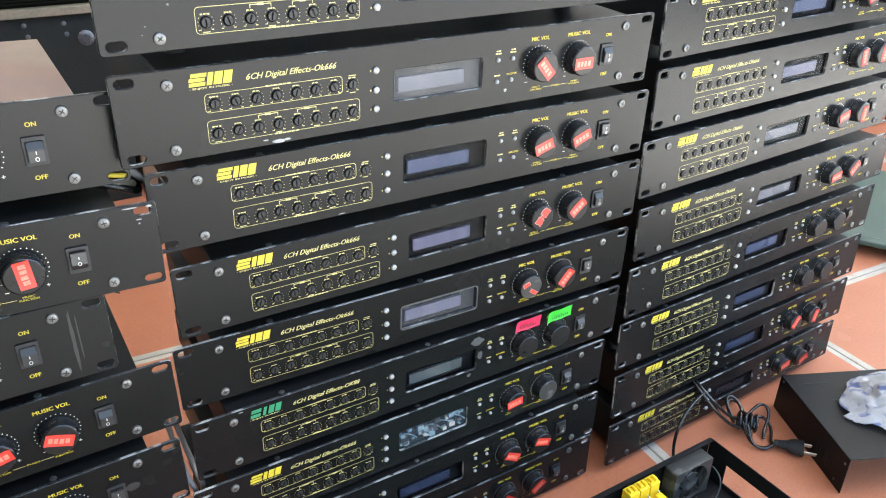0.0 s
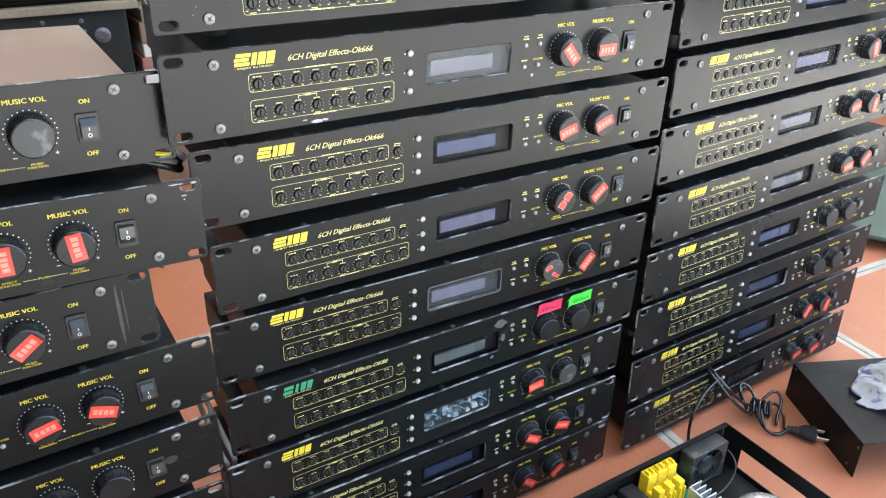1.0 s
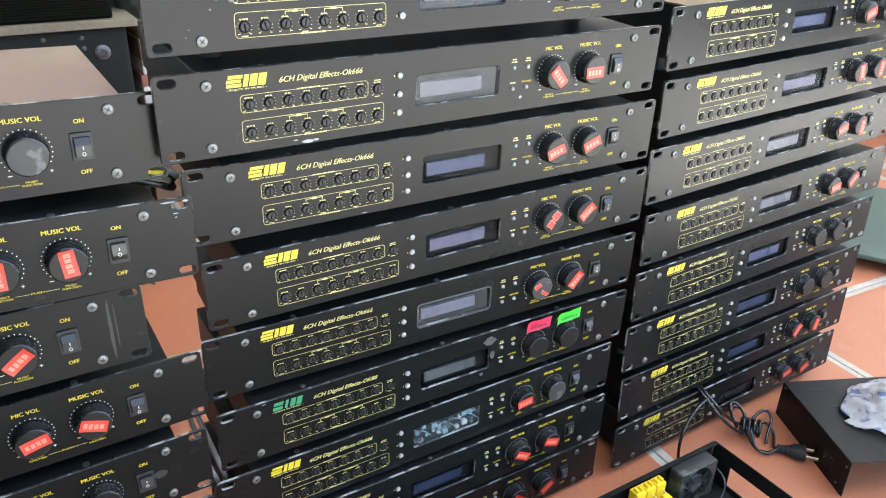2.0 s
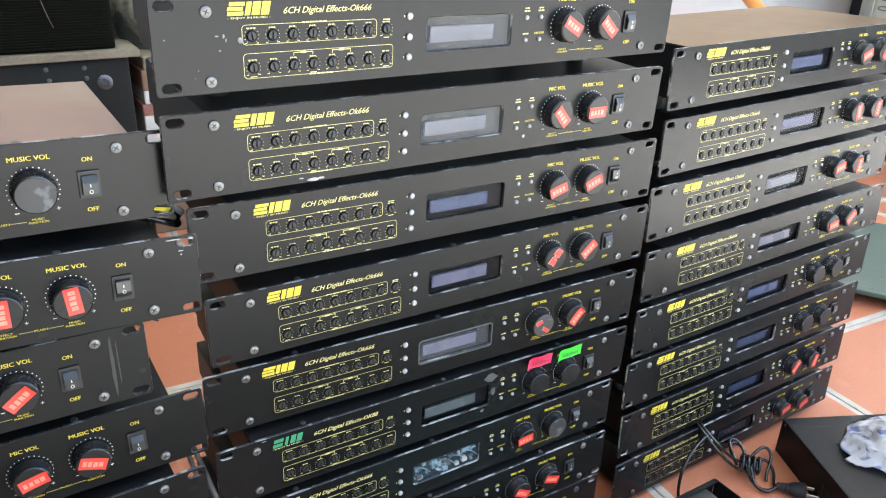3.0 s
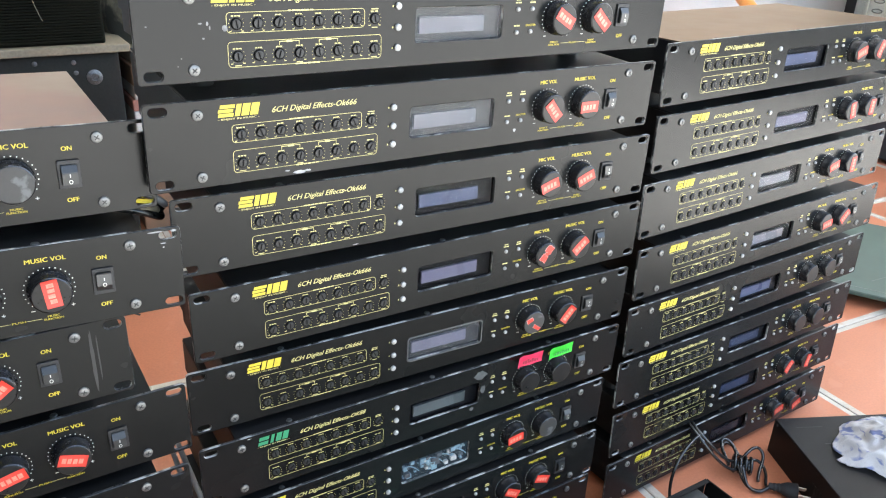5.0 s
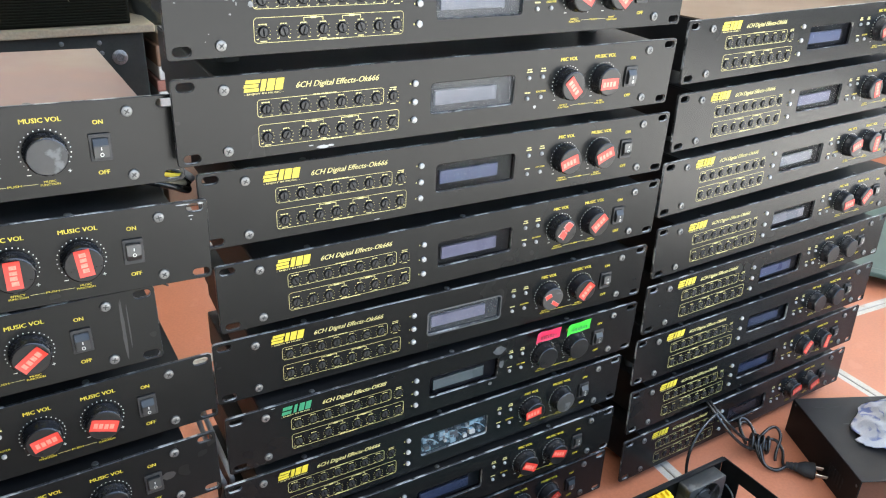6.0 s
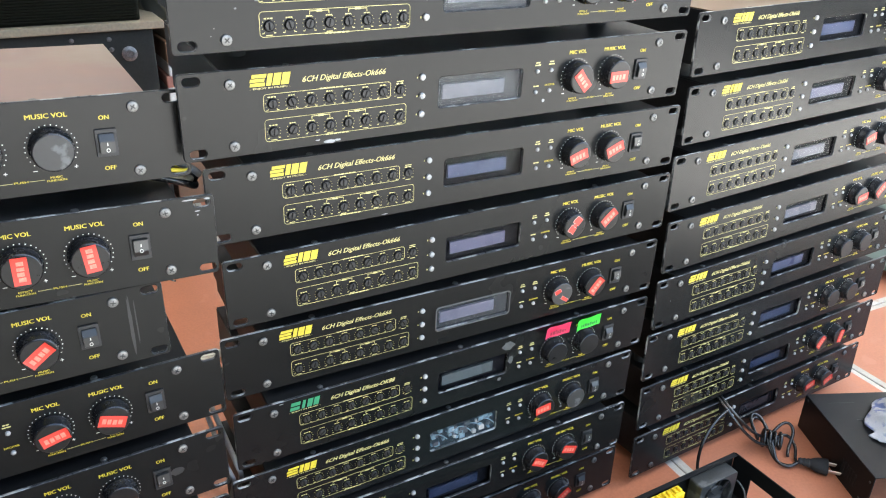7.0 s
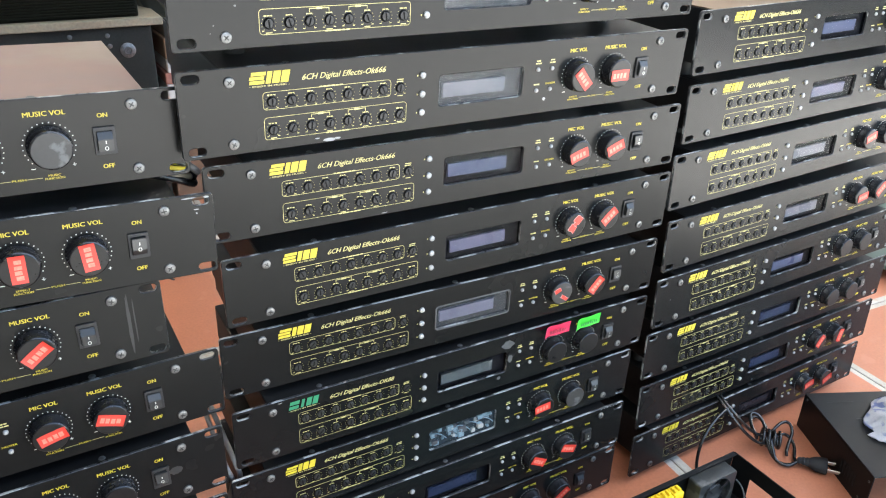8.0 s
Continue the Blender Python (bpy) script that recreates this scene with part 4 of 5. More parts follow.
def cloth_material():
    m = mat("blue_patterned_cloth", (0.68, 0.67, 0.67), 0.85, vary=0.1, scale=30, bump=0.3, fine=700)
    nt = m.node_tree
    b = nt.nodes["Principled BSDF"]
    tc = nt.nodes.new("ShaderNodeTexCoord")
    vo = nt.nodes.new("ShaderNodeTexVoronoi")
    vo.inputs["Scale"].default_value = 24
    no = nt.nodes.new("ShaderNodeTexNoise")
    no.inputs["Scale"].default_value, no.inputs["Detail"].default_value = 34, 3
    wv = nt.nodes.new("ShaderNodeMath")
    wv.operation, wv.inputs[1].default_value = "MULTIPLY", 17
    sn = nt.nodes.new("ShaderNodeMath")
    sn.operation = "SINE"
    nt.links.new(tc.outputs["Generated"], no.inputs["Vector"])
    no.inputs["Scale"].default_value = 5
    nt.links.new(tc.outputs["Generated"], vo.inputs["Vector"])
    vo.inputs["Scale"].default_value = 2.6
    nt.links.new(vo.outputs["Distance"], wv.inputs[0])
    nt.links.new(wv.outputs[0], sn.inputs[0])
    r1 = nt.nodes.new("ShaderNodeMapRange")
    r1.inputs[1].default_value, r1.inputs[2].default_value = 0.2, 0.8
    nt.links.new(sn.outputs[0], r1.inputs[0])
    r2 = nt.nodes.new("ShaderNodeMapRange")
    r2.inputs[1].default_value, r2.inputs[2].default_value = 0.46, 0.56
    nt.links.new(no.outputs[0], r2.inputs[0])
    mm = nt.nodes.new("ShaderNodeMath")
    mm.operation = "MULTIPLY"
    nt.links.new(r1.outputs[0], mm.inputs[0])
    nt.links.new(r2.outputs[0], mm.inputs[1])
    old = b.inputs["Base Color"].links[0].from_socket
    mix = nt.nodes.new("ShaderNodeMix")
    mix.data_type = "RGBA"
    nt.links.new(mm.outputs[0], mix.inputs[0])
    nt.links.new(old, mix.inputs[6])
    mix.inputs[7].default_value = (0.24, 0.28, 0.48, 1)
    nt.links.new(mix.outputs[2], b.inputs["Base Color"])
    return m


def crumpled_cloth():
    n = 56
    bm = bmesh.new()
    g = []
    for j in range(n + 1):
        row = []
        for i in range(n + 1):
            u, v = i / n * 2 - 1, j / n * 2 - 1
            x, y = u * math.sqrt(1 - v * v / 2), v * math.sqrt(1 - u * u / 2)
            edge = 1 + 0.22 * noise.noise((1.7 * math.atan2(y, x + 1e-6), 3.1, 0.4))
            x, y = x * edge, y * edge
            r = math.hypot(x, y)
            fold = 1 - abs(noise.noise((x * 2.1 + 4, y * 2.1, 0.7))) * 2.2
            fine_ = 1 - abs(noise.noise((x * 4.5, y * 4.5 + 2, 2.0))) * 2
            z = 0.003 + max(0.0, 1.06 - r) * (0.022 * fold + 0.007 * fine_ + 0.012) + 0.0012 * noise.noise((x * 12, y * 12, 1))
            row.append(bm.verts.new((x * 0.088, y * 0.066, max(0.0012, z * 1.1))))
        g.append(row)
    for j in range(n):
        for i in range(n):
            bm.faces.new((g[j][i], g[j][i + 1], g[j + 1][i + 1], g[j + 1][i]))
    bmesh.ops.solidify(bm, geom=bm.faces[:], thickness=0.001)
    me = smooth(to_mesh(bm, "crumpled_cloth", [cloth_material()]), 80)
    ob = tagged(new("crumpled_cloth", me), "crumpled white cloth with blue pattern on the black cover", "cloth")
    ob.matrix_world = pose(0.909, -0.150, 0.0572, 0, 0, -18)
    return ob


crumpled_cloth()

# ---------------------------------------------------------------- mains lead with its plug
def mains_lead():
    root = tagged(new("power_cable"), "black mains cable tied in a knot with a two-pin plug", "cable")
    root.location = (0.74, -0.03, 0)
    o = Vector((0.74, -0.03, 0))
    r = 0.0022

    def lead(pts, rr=r, name="lead"):
        tube(name, [Vector(p) - o for p in pts], rr, CABLE, root)
    lead([(0.690, 0.05, 0.085), (0.676, 0.004, 0.078), (0.682, -0.012, 0.066), (0.705, -0.020, 0.040), (0.722, -0.022, 0.024), (0.735, -0.028, 0.020)])
    lead([(0.682, 0.05, 0.086), (0.670, 0.002, 0.079), (0.676, -0.015, 0.062), (0.698, -0.028, 0.034), (0.716, -0.034, 0.018), (0.730, -0.036, 0.014)])
    lead([(0.684, 0.0, 0.070), (0.655, -0.008, 0.076), (0.624, -0.014, 0.062), (0.608, -0.020, 0.032), (0.606, -0.026, 0.006), (0.598, -0.042, 0.003)], 0.0022)
    # upper loops
    lead([(0.722, -0.026, 0.022), (0.735, 0.004, 0.030), (0.752, 0.012, 0.034), (0.760, -0.002, 0.026), (0.750, -0.018, 0.020)])
    lead([(0.726, -0.024, 0.016), (0.744, 0.010, 0.020), (0.764, 0.012, 0.022), (0.766, -0.006, 0.016), (0.752, -0.022, 0.014)])
    # loop on the far side of the knot
    lead([(0.742, -0.030, 0.020), (0.765, -0.026, 0.030), (0.786, -0.026, 0.030), (0.782, -0.044, 0.018), (0.758, -0.050, 0.008), (0.748, -0.060, 0.004)])
    lead([(0.744, -0.034, 0.012), (0.762, -0.034, 0.020), (0.778, -0.038, 0.014), (0.770, -0.060, 0.005), (0.742, -0.074, 0.004), (0.752, -0.079, 0.007)])
    for k in range(3):
        lead([(0.732, -0.034 - 0.004 * k, 0.022), (0.726, -0.046 - 0.004 * k, 0.012), (0.722, -0.060, 0.006), (0.728, -0.070 - 0.002 * k, 0.004), (0.736, -0.0775, 0.005), (0.7495, -0.0778, 0.009)])
    # turns of the knot
    for k in range(4):
        c = Vector((0.735 + 0.0042 * k, -0.026 - 0.0046 * k, 0.0170))
        ax = Vector((0.68, -0.73, 0))
        s = Vector((0.73, 0.68, 0))
        tube("knot", [c + s * 0.0125 * math.cos(a) + Vector((0, 0, 1)) * 0.0125 * math.sin(a) + ax * 0.001 * k - o for a in [i * math.pi / 4 for i in range(8)]], r, CABLE, root, cyclic=True)
    # plug: ribbed sleeve, moulded body and two flat pins
    a, b = Vector((0.748, -0.076, 0.009)), Vector((0.777, -0.114, 0.011))
    q = (b - a).to_track_quat("Z", "Y").to_matrix().to_4x4()
    bm = lathe([(0.0042, 0.0), (0.0052, 0.003), (0.0046, 0.0045), (0.0060, 0.008), (0.0053, 0.0095), (0.0068, 0.013), (0.0062, 0.0145), (0.0088, 0.019), (0.0108, 0.024), (0.0122, 0.036), (0.0114, 0.037)], 16, "Z")
    part("plug", smooth(to_mesh(bm, "plug", [RUBBER])), None, root, "moulded rubber plug", m=Matrix.Translation(a - o) @ q @ Matrix.Diagonal((1.15, 0.8, 1, 1)))
    for s in (-0.006, 0.006):
        part("pin", boxed(s - 0.0008, -0.0031, 0.036, s + 0.0008, 0.0031, 0.0545, 0.0004), PRONG, root, "flat metal pin", m=Matrix.Translation(a - o) @ q @ Matrix.Rotation(radians(20), 4, "Z"))


mains_lead()

# ---------------------------------------------------------------- open amplifier chassis
def open_chassis():
    root = tagged(new("open_amplifier_chassis"), "opened black amplifier chassis showing fan, board and transformer", "amplifier")
    ox, oy = 0.625, -0.060
    root.location = (ox - 0.215, oy - 0.10, 0)
    o = Vector((ox, oy, 0)) - root.location
    h = 0.062
    part("floor_pan", boxed(-0.43, -0.24, 0.0015, -0.001, -0.001, 0.003), CASE, root, loc=o)
    part("back_wall", boxed(-0.43, -0.0015, 0.0015, 0.0, 0.0, h, 0.0004), CASE, root, loc=o)
    part("back_lip", boxed(-0.43, -0.0070, h - 0.0012, -0.001, -0.0018, h - 0.0002), CASE, root, loc=o)
    side = plate("side_wall", [rounded_rect(0, 0.0015, 0.24, h, 0.0005), rounded_rect(0.030, 0.010, 0.225, 0.040, 0.001)], 0.0015, 0.0002)
    part("side_wall", side, CASE, root, "side wall with a rectangular cut-out", m=Matrix.Translation(o + Vector((0, -0.0015, 0))) @ Matrix.Rotation(radians(-90), 4, "Z"))
    part("front_wall", boxed(-0.43, -0.2415, 0.0015, 0.0, -0.240, 0.050, 0.0004), CASE, root, loc=o)
    part("far_side_wall", boxed(-0.4315, -0.24, 0.0015, -0.430, 0.0, h, 0.0004), CASE, root, loc=o)
    pcb = part("circuit_board", boxed(-0.40, -0.150, 0.0085, -0.080, -0.008, 0.0101, 0.0002), PCB, root, "green circuit board", loc=o)
    rng = random.Random(3)
    for i, x in enumerate((-0.385, -0.355, -0.325, -0.295, -0.265, -0.235, -0.205, -0.176)):
        part("jack", boxed(x - 0.012, -0.036, 0.0102, x + 0.012, -0.004, 0.040 + 0.004 * (i % 2), 0.0025), ROCKER, pcb, "black socket block")
        part("jack_collar", smooth(to_mesh(lathe([(0.008, 0.030), (0.008, 0.037), (0.006, 0.038)], 16), "jack_collar")), KNOB, pcb, loc=(x, 0, 0.026))
    for i in range(3):
        x = -0.152 + 0.0165 * i
        blk = bmesh.new()
        box(blk, x - 0.0074, -0.042, 0.0102, x + 0.0074, -0.010, 0.036, 0.0008)
        box(blk, x - 0.0074, -0.024, 0.036, x + 0.0074, -0.010, 0.063, 0.0008)
        box(blk, x - 0.0060, -0.042, 0.036, x + 0.0030, -0.030, 0.054, 0.0008)
        box(blk, x - 0.0060, -0.030, 0.036, x + 0.0020, -0.024, 0.041, 0.0006)
        for nub in (-0.0052, 0.0018):
            box(blk, x + nub, -0.021, 0.0625, x + nub + 0.0034, -0.013, 0.0668, 0.0006)
            box(blk, x + nub, -0.0445, 0.020, x + nub + 0.0024, -0.0418, 0.046, 0.0005)
        tb = part("terminal_block", blk, YPLAST, pcb, "bright yellow plastic terminal block")
        tube("clip", [(x + 0.006, -0.012, 0.050), (x + 0.0062, -0.026, 0.052), (x + 0.0062, -0.041, 0.044), (x + 0.006, -0.043, 0.014)], 0.0009, GREYMETAL, tb)
    for i in range(9):
        x = -0.39 + 0.031 * i
        tube("lead_wire", [(x, -0.040, 0.012), (x + 0.004, -0.050, 0.026), (x + 0.012, -0.060, 0.020), (x + 0.016, -0.075, 0.0125)], 0.0009, rng.choice((BUTTON, GREEN, YWIRE, GWIRE)), pcb)
    for i in range(70):
        x, y = rng.uniform(-0.39, -0.085), rng.uniform(-0.145, -0.045)
        if -0.17 < x and y > -0.06:
            continue
        if rng.random() < 0.5:
            part("capacitor", smooth(to_mesh(lathe([(0.0030, 0.0102), (0.0030, 0.018), (0.0024, 0.0186)], 10, "Z"), "capacitor")), rng.choice((DARKMETAL, BLUEWIRE, GREYMETAL)), pcb, loc=(x, y, 0))
        else:
            part("component", boxed(-0.0035, -0.0015, 0.0102, 0.0035, 0.0015, 0.0135, 0.0003), rng.choice((BUTTON, DARKMETAL, YPLAST, GREEN)), pcb, m=Matrix.Translation((x, y, 0)) @ Matrix.Rotation(rng.choice((0, 1.57)), 4, "Z"))
    # fan against the back wall
    fan = part("fan", smooth(plate("fan", [rounded_rect(-0.032, -0.0265, 0.032, 0.0285, 0.003), [(0.0255 * math.cos(i * 0.1963), 0.0255 * math.sin(i * 0.1963) + 0.0008) for i in range(32)]], 0.020, 0.0006)),
               FANGREY, root, "small square cooling fan", loc=o + Vector((-0.053, -0.026, 0.031)))
    part("hub", smooth(to_mesh(lathe([(0.0150, -0.016), (0.0150, -0.004), (0.0142, -0.003)], 28), "hub")), FANGREY, fan)
    for k in range(7):
        bm = bmesh.new()
        box(bm, 0.010, 0.006, -0.0055, 0.0238, 0.0068, 0.0045)
        part("blade", bm, FANBLACK, fan, m=Matrix.Rotation(k * 2 * math.pi / 7, 4, "Y") @ Matrix.Rotation(radians(32), 4, "X"))
    for k in range(4):
        part("strut", boxed(0.010, -0.0002, -0.0012, 0.0258, 0.0014, 0.0012), FANBLACK, fan, m=Matrix.Rotation(radians(45 + 90 * k), 4, "Y"))
    tube("fan_wire", [o + Vector(p) for p in ((-0.026, -0.030, 0.050), (-0.018, -0.040, 0.040), (-0.022, -0.048, 0.020), (-0.045, -0.052, 0.014), (-0.075, -0.055, 0.012))], 0.0010, FANGREY, root)
    # finned heatsink
    sink = part("heatsink", boxed(-0.100, -0.086, 0.0102, -0.097, -0.046, 0.044, 0.0005), ALU, root, "bare aluminium finned heatsink", loc=o + Vector((-0.012, 0, 0)))
    for k in range(6):
        part("fin", boxed(-0.097, -0.0845 + 0.0075 * k, 0.0102, -0.078, -0.0830 + 0.0075 * k, 0.044, 0.0003), ALU, sink)
    # ring transformer
    bm = bmesh.new()
    n1, n2 = 40, 16
    ring = [[bm.verts.new(((0.030 + 0.014 * math.cos(b)) * math.cos(a), (0.030 + 0.014 * math.cos(b)) * math.sin(a), 0.020 + 0.016 * math.sin(b)))
             for b in [2 * math.pi * k / n2 for k in range(n2)]] for a in [2 * math.pi * k / n1 for k in range(n1)]]
    for i in range(n1):
        for j in range(n2):
            bm.faces.new((ring[i][j], ring[(i + 1) % n1][j], ring[(i + 1) % n1][(j + 1) % n2], ring[i][(j + 1) % n2]))
    tr = part("transformer", smooth(to_mesh(bm, "transformer")), SHRINK, root, "ring transformer wrapped in clear film", loc=o + Vector((-0.056, -0.122, 0.0015)))
    part("washer", smooth(to_mesh(lathe([(0.020, 0.034), (0.020, 0.036), (0.004, 0.037)], 24, "Z"), "washer")), FANBLACK, tr)
    part("bolt", smooth(to_mesh(lathe([(0.005, 0.036), (0.005, 0.041), (0.003, 0.042)], 6, "Z"), "bolt")), STEEL, tr)
    for k, mtl in enumerate((RED, BUTTON, CABLE)):
        tube("internal_wire", [o + Vector(p) for p in ((-0.075, -0.115, 0.020), (-0.090, -0.100 - 0.004 * k, 0.030), (-0.105, -0.070, 0.034 - 0.003 * k), (-0.112, -0.052, 0.020))], 0.0012, mtl, root)
    for x in (-0.41, -0.02):
        for y in (-0.22, -0.02):
            part("foot", boxed(x - 0.006, y - 0.006, 0.0, x + 0.006, y + 0.006, 0.0016), RUBBER, root, loc=o)


open_chassis()

# ---------------------------------------------------------------- green glass sheet on the floor
def glass_sheet():
    root = tagged(new("glass_sheet"), "frosted green glass sheet lying low on the floor", "glass sheet")
    v, u = Vector((0.50, -0.866, 0)), Vector((0.866, 0.50, 0))
    root.matrix_world = Matrix(((u.x, v.x, 0, 1.374), (u.y, v.y, 0, 0.205), (0, 0, 1, 0), (0, 0, 0, 1)))
    me = plate("sheet", [rounded_rect(0, -0.30, 0.44, 0.55, 0.03)], 0.010, 0.002)
    me.transform(Matrix.Rotation(radians(90), 4, "X"))
    me.transform(Matrix.Diagonal((1, -1, 1, 1)))
    zmax = max(q.co.z for q in me.vertices)
    me.transform(Matrix.Translation((0, 0, 0.032 - zmax)))
    me.flip_normals()
    part("sheet", me, GLASSGREEN, root)
    part("ground_edge", boxed(0.022, -0.27, 0.0321, 0.0245, 0.52, 0.0325), HANDLE, root, "pale ground edge line")
    for x, y, turn, ln in ((0.16, 0.10, 35, 0.22), (0.24, 0.18, -28, 0.16), (0.12, 0.34, 12, 0.14)):
        part("scratch", boxed(-ln / 2, -0.0008, 0.0, ln / 2, 0.0008, 0.0002), HANDLE, root, m=pose(x, y, 0.0322, 0, 0, turn))
    for x, y in ((0.08, -0.2), (0.36, -0.2), (0.08, 0.45), (0.36, 0.45)):
        part("pad", boxed(x - 0.02, y - 0.02, 0.0, x + 0.02, y + 0.02, 0.0221, 0.002), RUBBER, root)


glass_sheet()

# ---------------------------------------------------------------- things behind the stacks
def crate():
    root = tagged(new("black_crate"), "black painted crate with a raw wooden lid and rivets", "crate")
    root.location = (-0.12, 1.45, 0)
    o = -root.location
    body = part("body", boxed(-0.46, 1.20, 0, 0.20, 1.70, 0.412, 0.003), BLACKWOOD, root, loc=o)
    part("lid", boxed(-0.48, 1.185, 0.412, 0.222, 1.70, 0.428, 0.002), PLANK, root, "raw pale wooden lid", loc=o)
    for x, z in ((0.041, 0.399), (0.112, 0.397), (0.044, 0.377), (0.114, 0.376), (-0.10, 0.399), (-0.10, 0.377), (-0.24, 0.399)):
        part("rivet", smooth(to_mesh(lathe([(0.0050, 0.0), (0.0042, 0.0018), (0.0018, 0.0025)], 12), "rivet")), STEEL, body, loc=(x, 1.20, z - 0.003))
    part("corner_bolt", smooth(to_mesh(lathe([(0.0155, 0.0), (0.0155, 0.002), (0.012, 0.004), (0.007, 0.0045), (0.0065, 0.002)], 24), "corner_bolt")), STEEL, body, "dull round bolt head", loc=(0.148, 1.20, 0.362))
    return root


crate()


def grille_box():
    root = tagged(new("speaker_box"), "dark speaker box with a ribbed front standing on the crate", "speaker")
    root.location = (-0.12, 1.45, 0.428)
    o = -root.location
    part("body", boxed(-0.46, 1.206, 0.428, 0.180, 1.68, 0.548, 0.004), GRILLE, root, loc=o)
    for k in range(20):
        part("rib", boxed(-0.45, 1.2015, 0.434 + 0.0055 * k, 0.174, 1.2065, 0.4372 + 0.0055 * k, 0.0008), GRILLE, root, loc=o)
    part("top_board", boxed(-0.48, 1.195, 0.548, 0.172, 1.69, 0.566, 0.005), OLIVE, root, "dark olive painted top board", loc=o)
    tube("string", [o + Vector(p) for p in ((0.045, 1.192, 0.566), (0.052, 1.190, 0.53), (0.062, 1.193, 0.49), (0.068, 1.196, 0.478))], 0.0007, DULL, root)


grille_box()


def carton(name, x0, y0, x1, y1, z0, z1, mtl, label, cat):
    root = tagged(new(name), label, cat)
    root.location = ((x0 + x1) / 2, (y0 + y1) / 2, z0)
    w, d, h = (x1 - x0) / 2, (y1 - y0) / 2, z1 - z0
    part("body", boxed(-w, -d, 0, w, d, h - 0.003, 0.002), mtl, root)
    part("flap", boxed(-w, -d, h - 0.003, -0.001, d, h, 0.0008), mtl, root)
    part("flap", boxed(0.001, -d, h - 0.003, w, d, h - 0.0004, 0.0008), mtl, root)


OFFCUT2 = mat("brown_wood", (0.20, 0.12, 0.07), 0.7, vary=0.25, scale=14)
OFFCUT3 = mat("white_plaster_board", (0.62, 0.59, 0.52), 0.8, vary=0.15, scale=14)
OFFCUT4 = mat("reddish_wood", (0.30, 0.13, 0.09), 0.7, vary=0.25, scale=14)
carton("cardboard_box", 0.15, 1.75, 0.62, 2.20, 0.0, 0.60, CARD, "closed brown cardboard box behind the crate", "box")
zz = 0.0
for k, (hh, mtl, lab) in enumerate(((0.14, OFFCUT2, "brown wooden block"), (0.14, OFFCUT3, "white plaster block"), (0.025, OFFCUT4, "reddish wooden block"), (0.030, OFFCUT3, "white plaster block"), (0.045, OFFCUT2, "brown wooden block"), (0.027, PLANK, "pale wooden block"))):
    b = new("block", to_mesh(boxed(-0.10, -0.12, 0, 0.10, 0.12, hh, 0.003), "block", [mtl]))
    tagged(b, lab + " in a stack beside the crate", "block", "stacked blocks")
    b.matrix_world = pose(0.318 + 0.004 * (k % 2), 1.325, zz, 0, 0, 1.2 * k - 3)
    zz += hh


def fabric_bag():
    bm = bmesh.new()
    bmesh.ops.create_icosphere(bm, subdivisions=4, radius=1)
    for q in bm.verts:
        n_ = 1 + 0.16 * noise.noise(q.co * 1.7) + 0.05 * noise.noise(q.co * 5)
        q.co = Vector((q.co.x * 0.10 * n_, q.co.y * 0.11 * n_, max(-0.055, q.co.z * 0.105 * n_)))
    ob = new("fabric_bag", smooth(to_mesh(bm, "fabric_bag", [DULL]), 80))
    tagged(ob, "dull khaki fabric bag lying on the stacked blocks", "bag")
    ob.location = (0.300, 1.36, zz + 0.054)


fabric_bag()


def leaning_pole():
    foot, top = Vector((3.074, 1.400, 0.0)), Vector((3.593, 2.570, 0.478))
    ob = tube("wooden_pole", [foot + (top - foot) * t for t in (0, 0.34, 0.67, 1)], 0.034, BAMBOO)
    tagged(ob, "orange varnished wooden pole leaning on the wall", "pole")


leaning_pole()


def drum():
    root = tagged(new("metal_drum"), "shiny galvanised metal drum beside the door frame", "drum")
    root.location = (4.83, 2.10, 0)
    part("body", smooth(to_mesh(lathe([(0.26, 0.0), (0.265, 0.02), (0.26, 0.04), (0.26, 0.42), (0.266, 0.43), (0.26, 0.44), (0.26, 0.84), (0.266, 0.86), (0.25, 0.86), (0.245, 0.84)], 40, "Z"), "body")), GREYMETAL, root)
    for z in (0.217, 0.273):
        tube("handle", [(-0.2615, 0.010 + 0.034 * math.cos(a), z + 0.012 * math.sin(a)) for a in [i * math.pi / 4 for i in range(8)]], 0.0034, HANDLE, root, cyclic=True)
    tube("seam", [(-0.258, 0.075, 0.05), (-0.258, 0.075, 0.3), (-0.258, 0.075, 0.6), (-0.258, 0.075, 0.82)], 0.006, GREYMETAL, root)



drum()
slab("door_1", 5.04, 2.53, 0, 5.075, 2.60, 2.1, material=DARKMETAL, label="dark grey door frame post at the back wall", bevel=0.004)


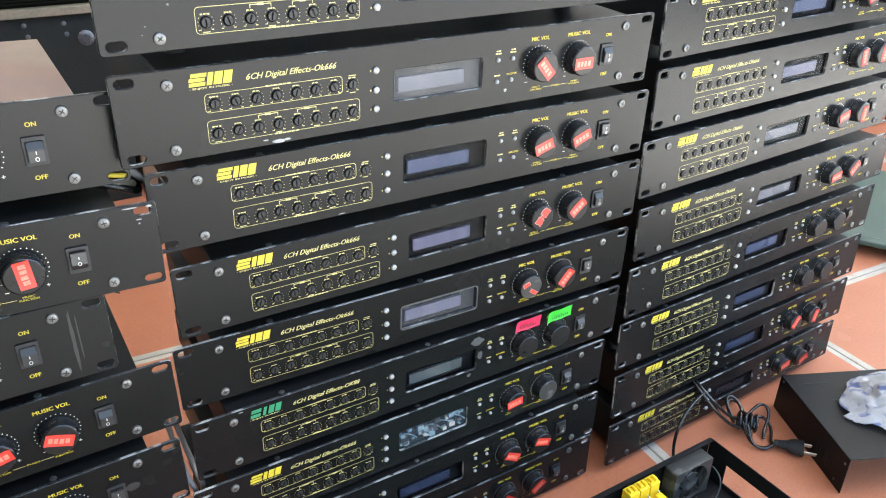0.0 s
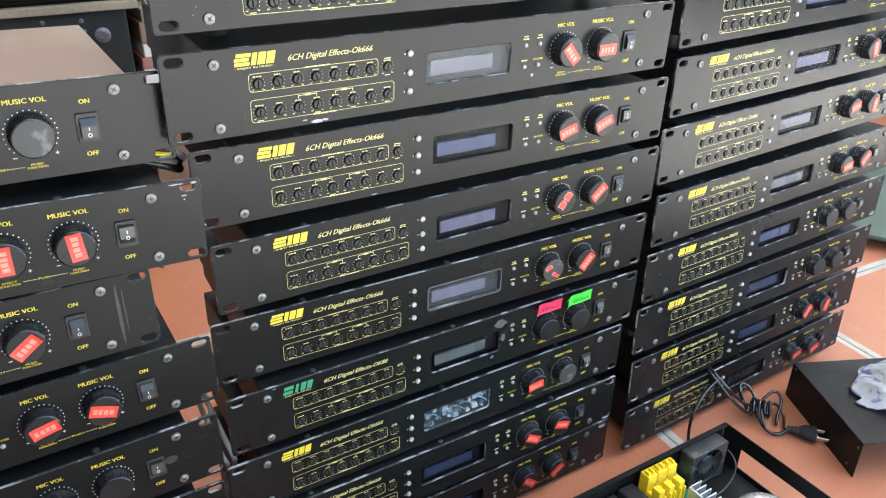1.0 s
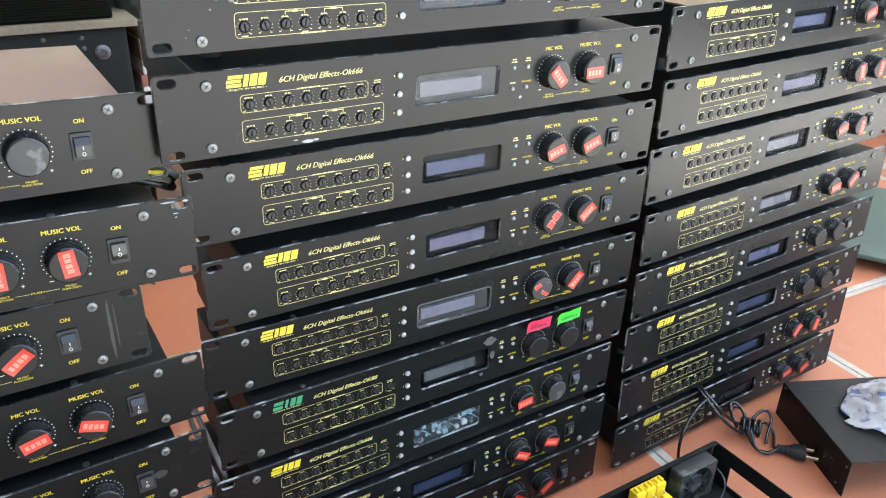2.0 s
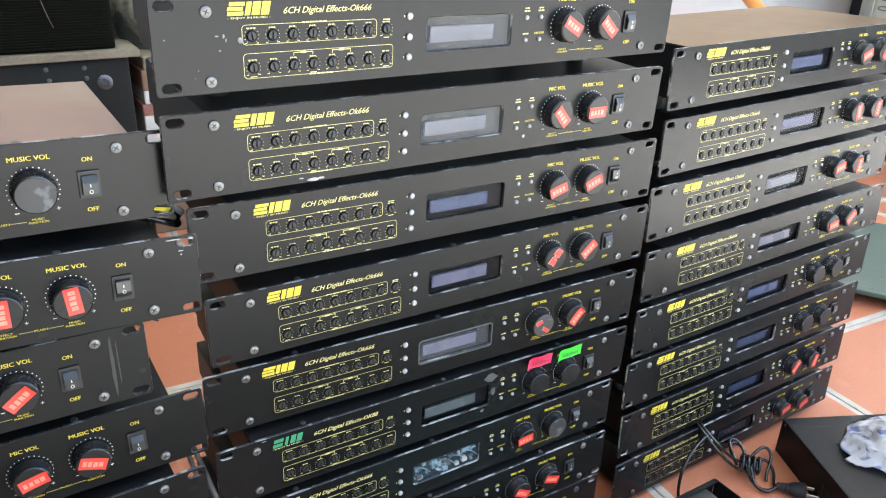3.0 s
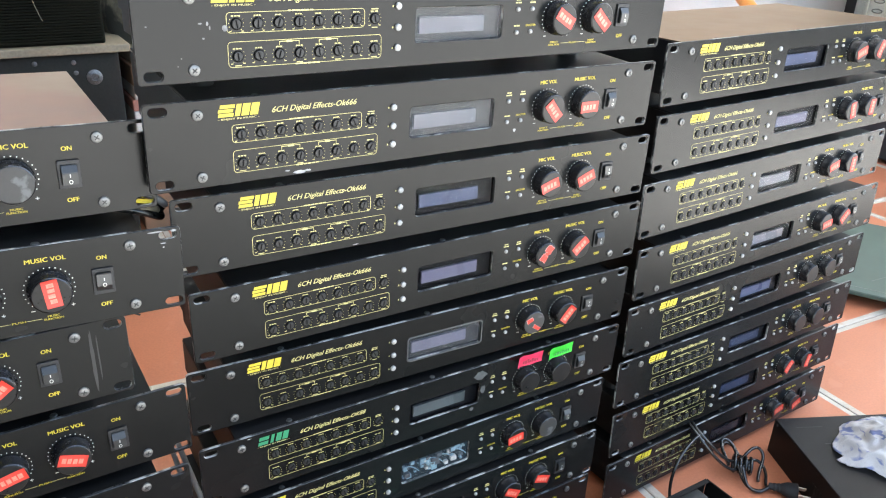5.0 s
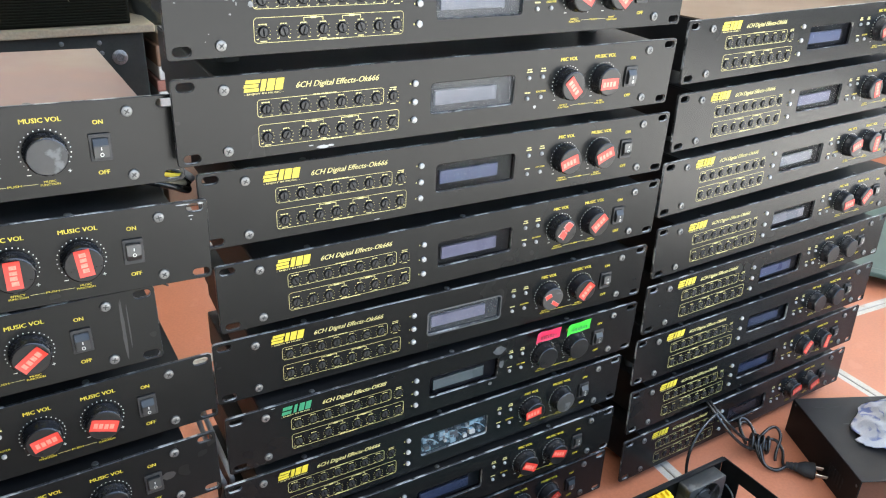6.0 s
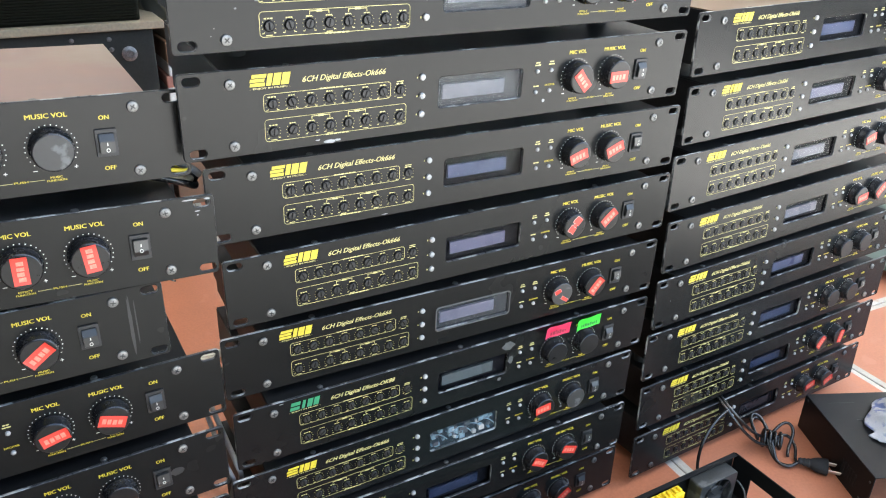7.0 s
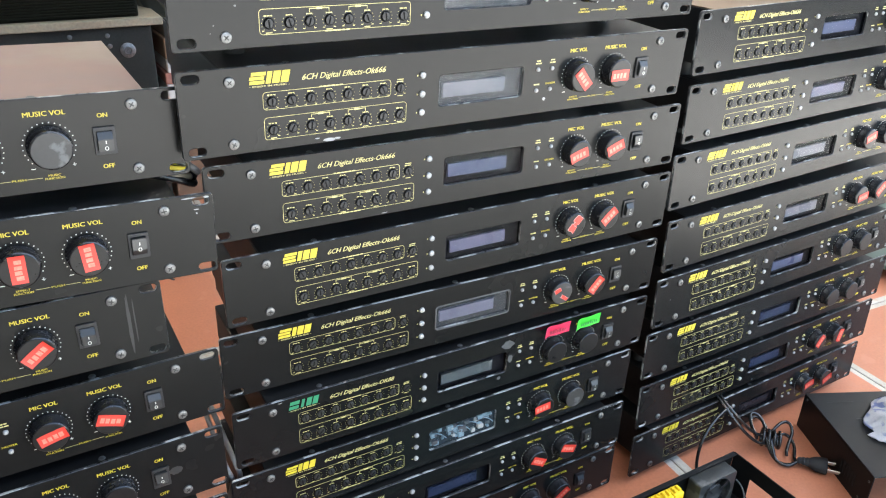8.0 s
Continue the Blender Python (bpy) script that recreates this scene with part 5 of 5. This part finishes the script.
def equipment_case():
    root = tagged(new("equipment_case"), "dark navy equipment case standing on the tiled floor", "case")
    root.location = (2.66, 0.74, 0)
    part("body", boxed(-0.265, -0.29, 0.012, 0.265, 0.29, 0.290, 0.006), NAVY, root)
    part("lid", boxed(-0.267, -0.292, 0.293, 0.267, 0.292, 0.375, 0.008), NAVY, root)
    part("seam_strip", boxed(-0.263, -0.288, 0.2901, 0.263, 0.288, 0.2929), RECESS, root)
    for y in (-0.15, 0.15):
        part("catch", boxed(-0.2725, y - 0.02, 0.272, -0.2655, y + 0.02, 0.312, 0.002), DARKMETAL, root)
    for x in (-0.22, 0.22):
        for y in (-0.24, 0.24):
            part("foot", boxed(x - 0.02, y - 0.02, 0.0, x + 0.02, y + 0.02, 0.0125, 0.002), RUBBER, root)


equipment_case()

# ---------------------------------------------------------------- floor tiles
PITCH, GX, GY = 0.43, 0.612, 0.165


def tile_mesh():
    bm = bmesh.new()
    h, b = PITCH / 2 - 0.001, PITCH / 2 - 0.0125
    lo = [bm.verts.new((x * h, y * h, -0.0060)) for x, y in ((-1, -1), (1, -1), (1, 1), (-1, 1))]
    a = [bm.verts.new((x * h, y * h, -0.0012)) for x, y in ((-1, -1), (1, -1), (1, 1), (-1, 1))]
    c = [bm.verts.new((x * (h - 0.0015), y * (h - 0.0015), -0.0004)) for x, y in ((-1, -1), (1, -1), (1, 1), (-1, 1))]
    d = [bm.verts.new((x * b, y * b, 0.0)) for x, y in ((-1, -1), (1, -1), (1, 1), (-1, 1))]
    for p, q, mi in ((lo, a, 1), (a, c, 1), (c, d, 1)):
        for i in range(4):
            j = (i + 1) % 4
            bm.faces.new((p[i], p[j], q[j], q[i])).material_index = mi
    bm.faces.new(d)
    return to_mesh(bm, "tile", [TILE, BORDER])


M_TILE = tile_mesh()
TURN = Matrix.Translation((1.042, 0.16, 0)) @ Matrix.Rotation(radians(-3.5), 4, "Z") @ Matrix.Translation((-1.042, -0.16, 0))
for i in range(-8, 13):
    for j in range(-9, 8):
        p = TURN @ Vector((GX + (i + 0.5) * PITCH, GY + (j + 0.5) * PITCH + (0.34 if i < 0 else 0.0), 0))
        if X0 - 0.2 < p.x < X1 + 0.2 and Y0 + 0.2 < p.y < Y1 + 0.1:
            part("tile", M_TILE, None, floor, m=Matrix.Translation(p) @ Matrix.Rotation(radians(-3.5), 4, "Z"))
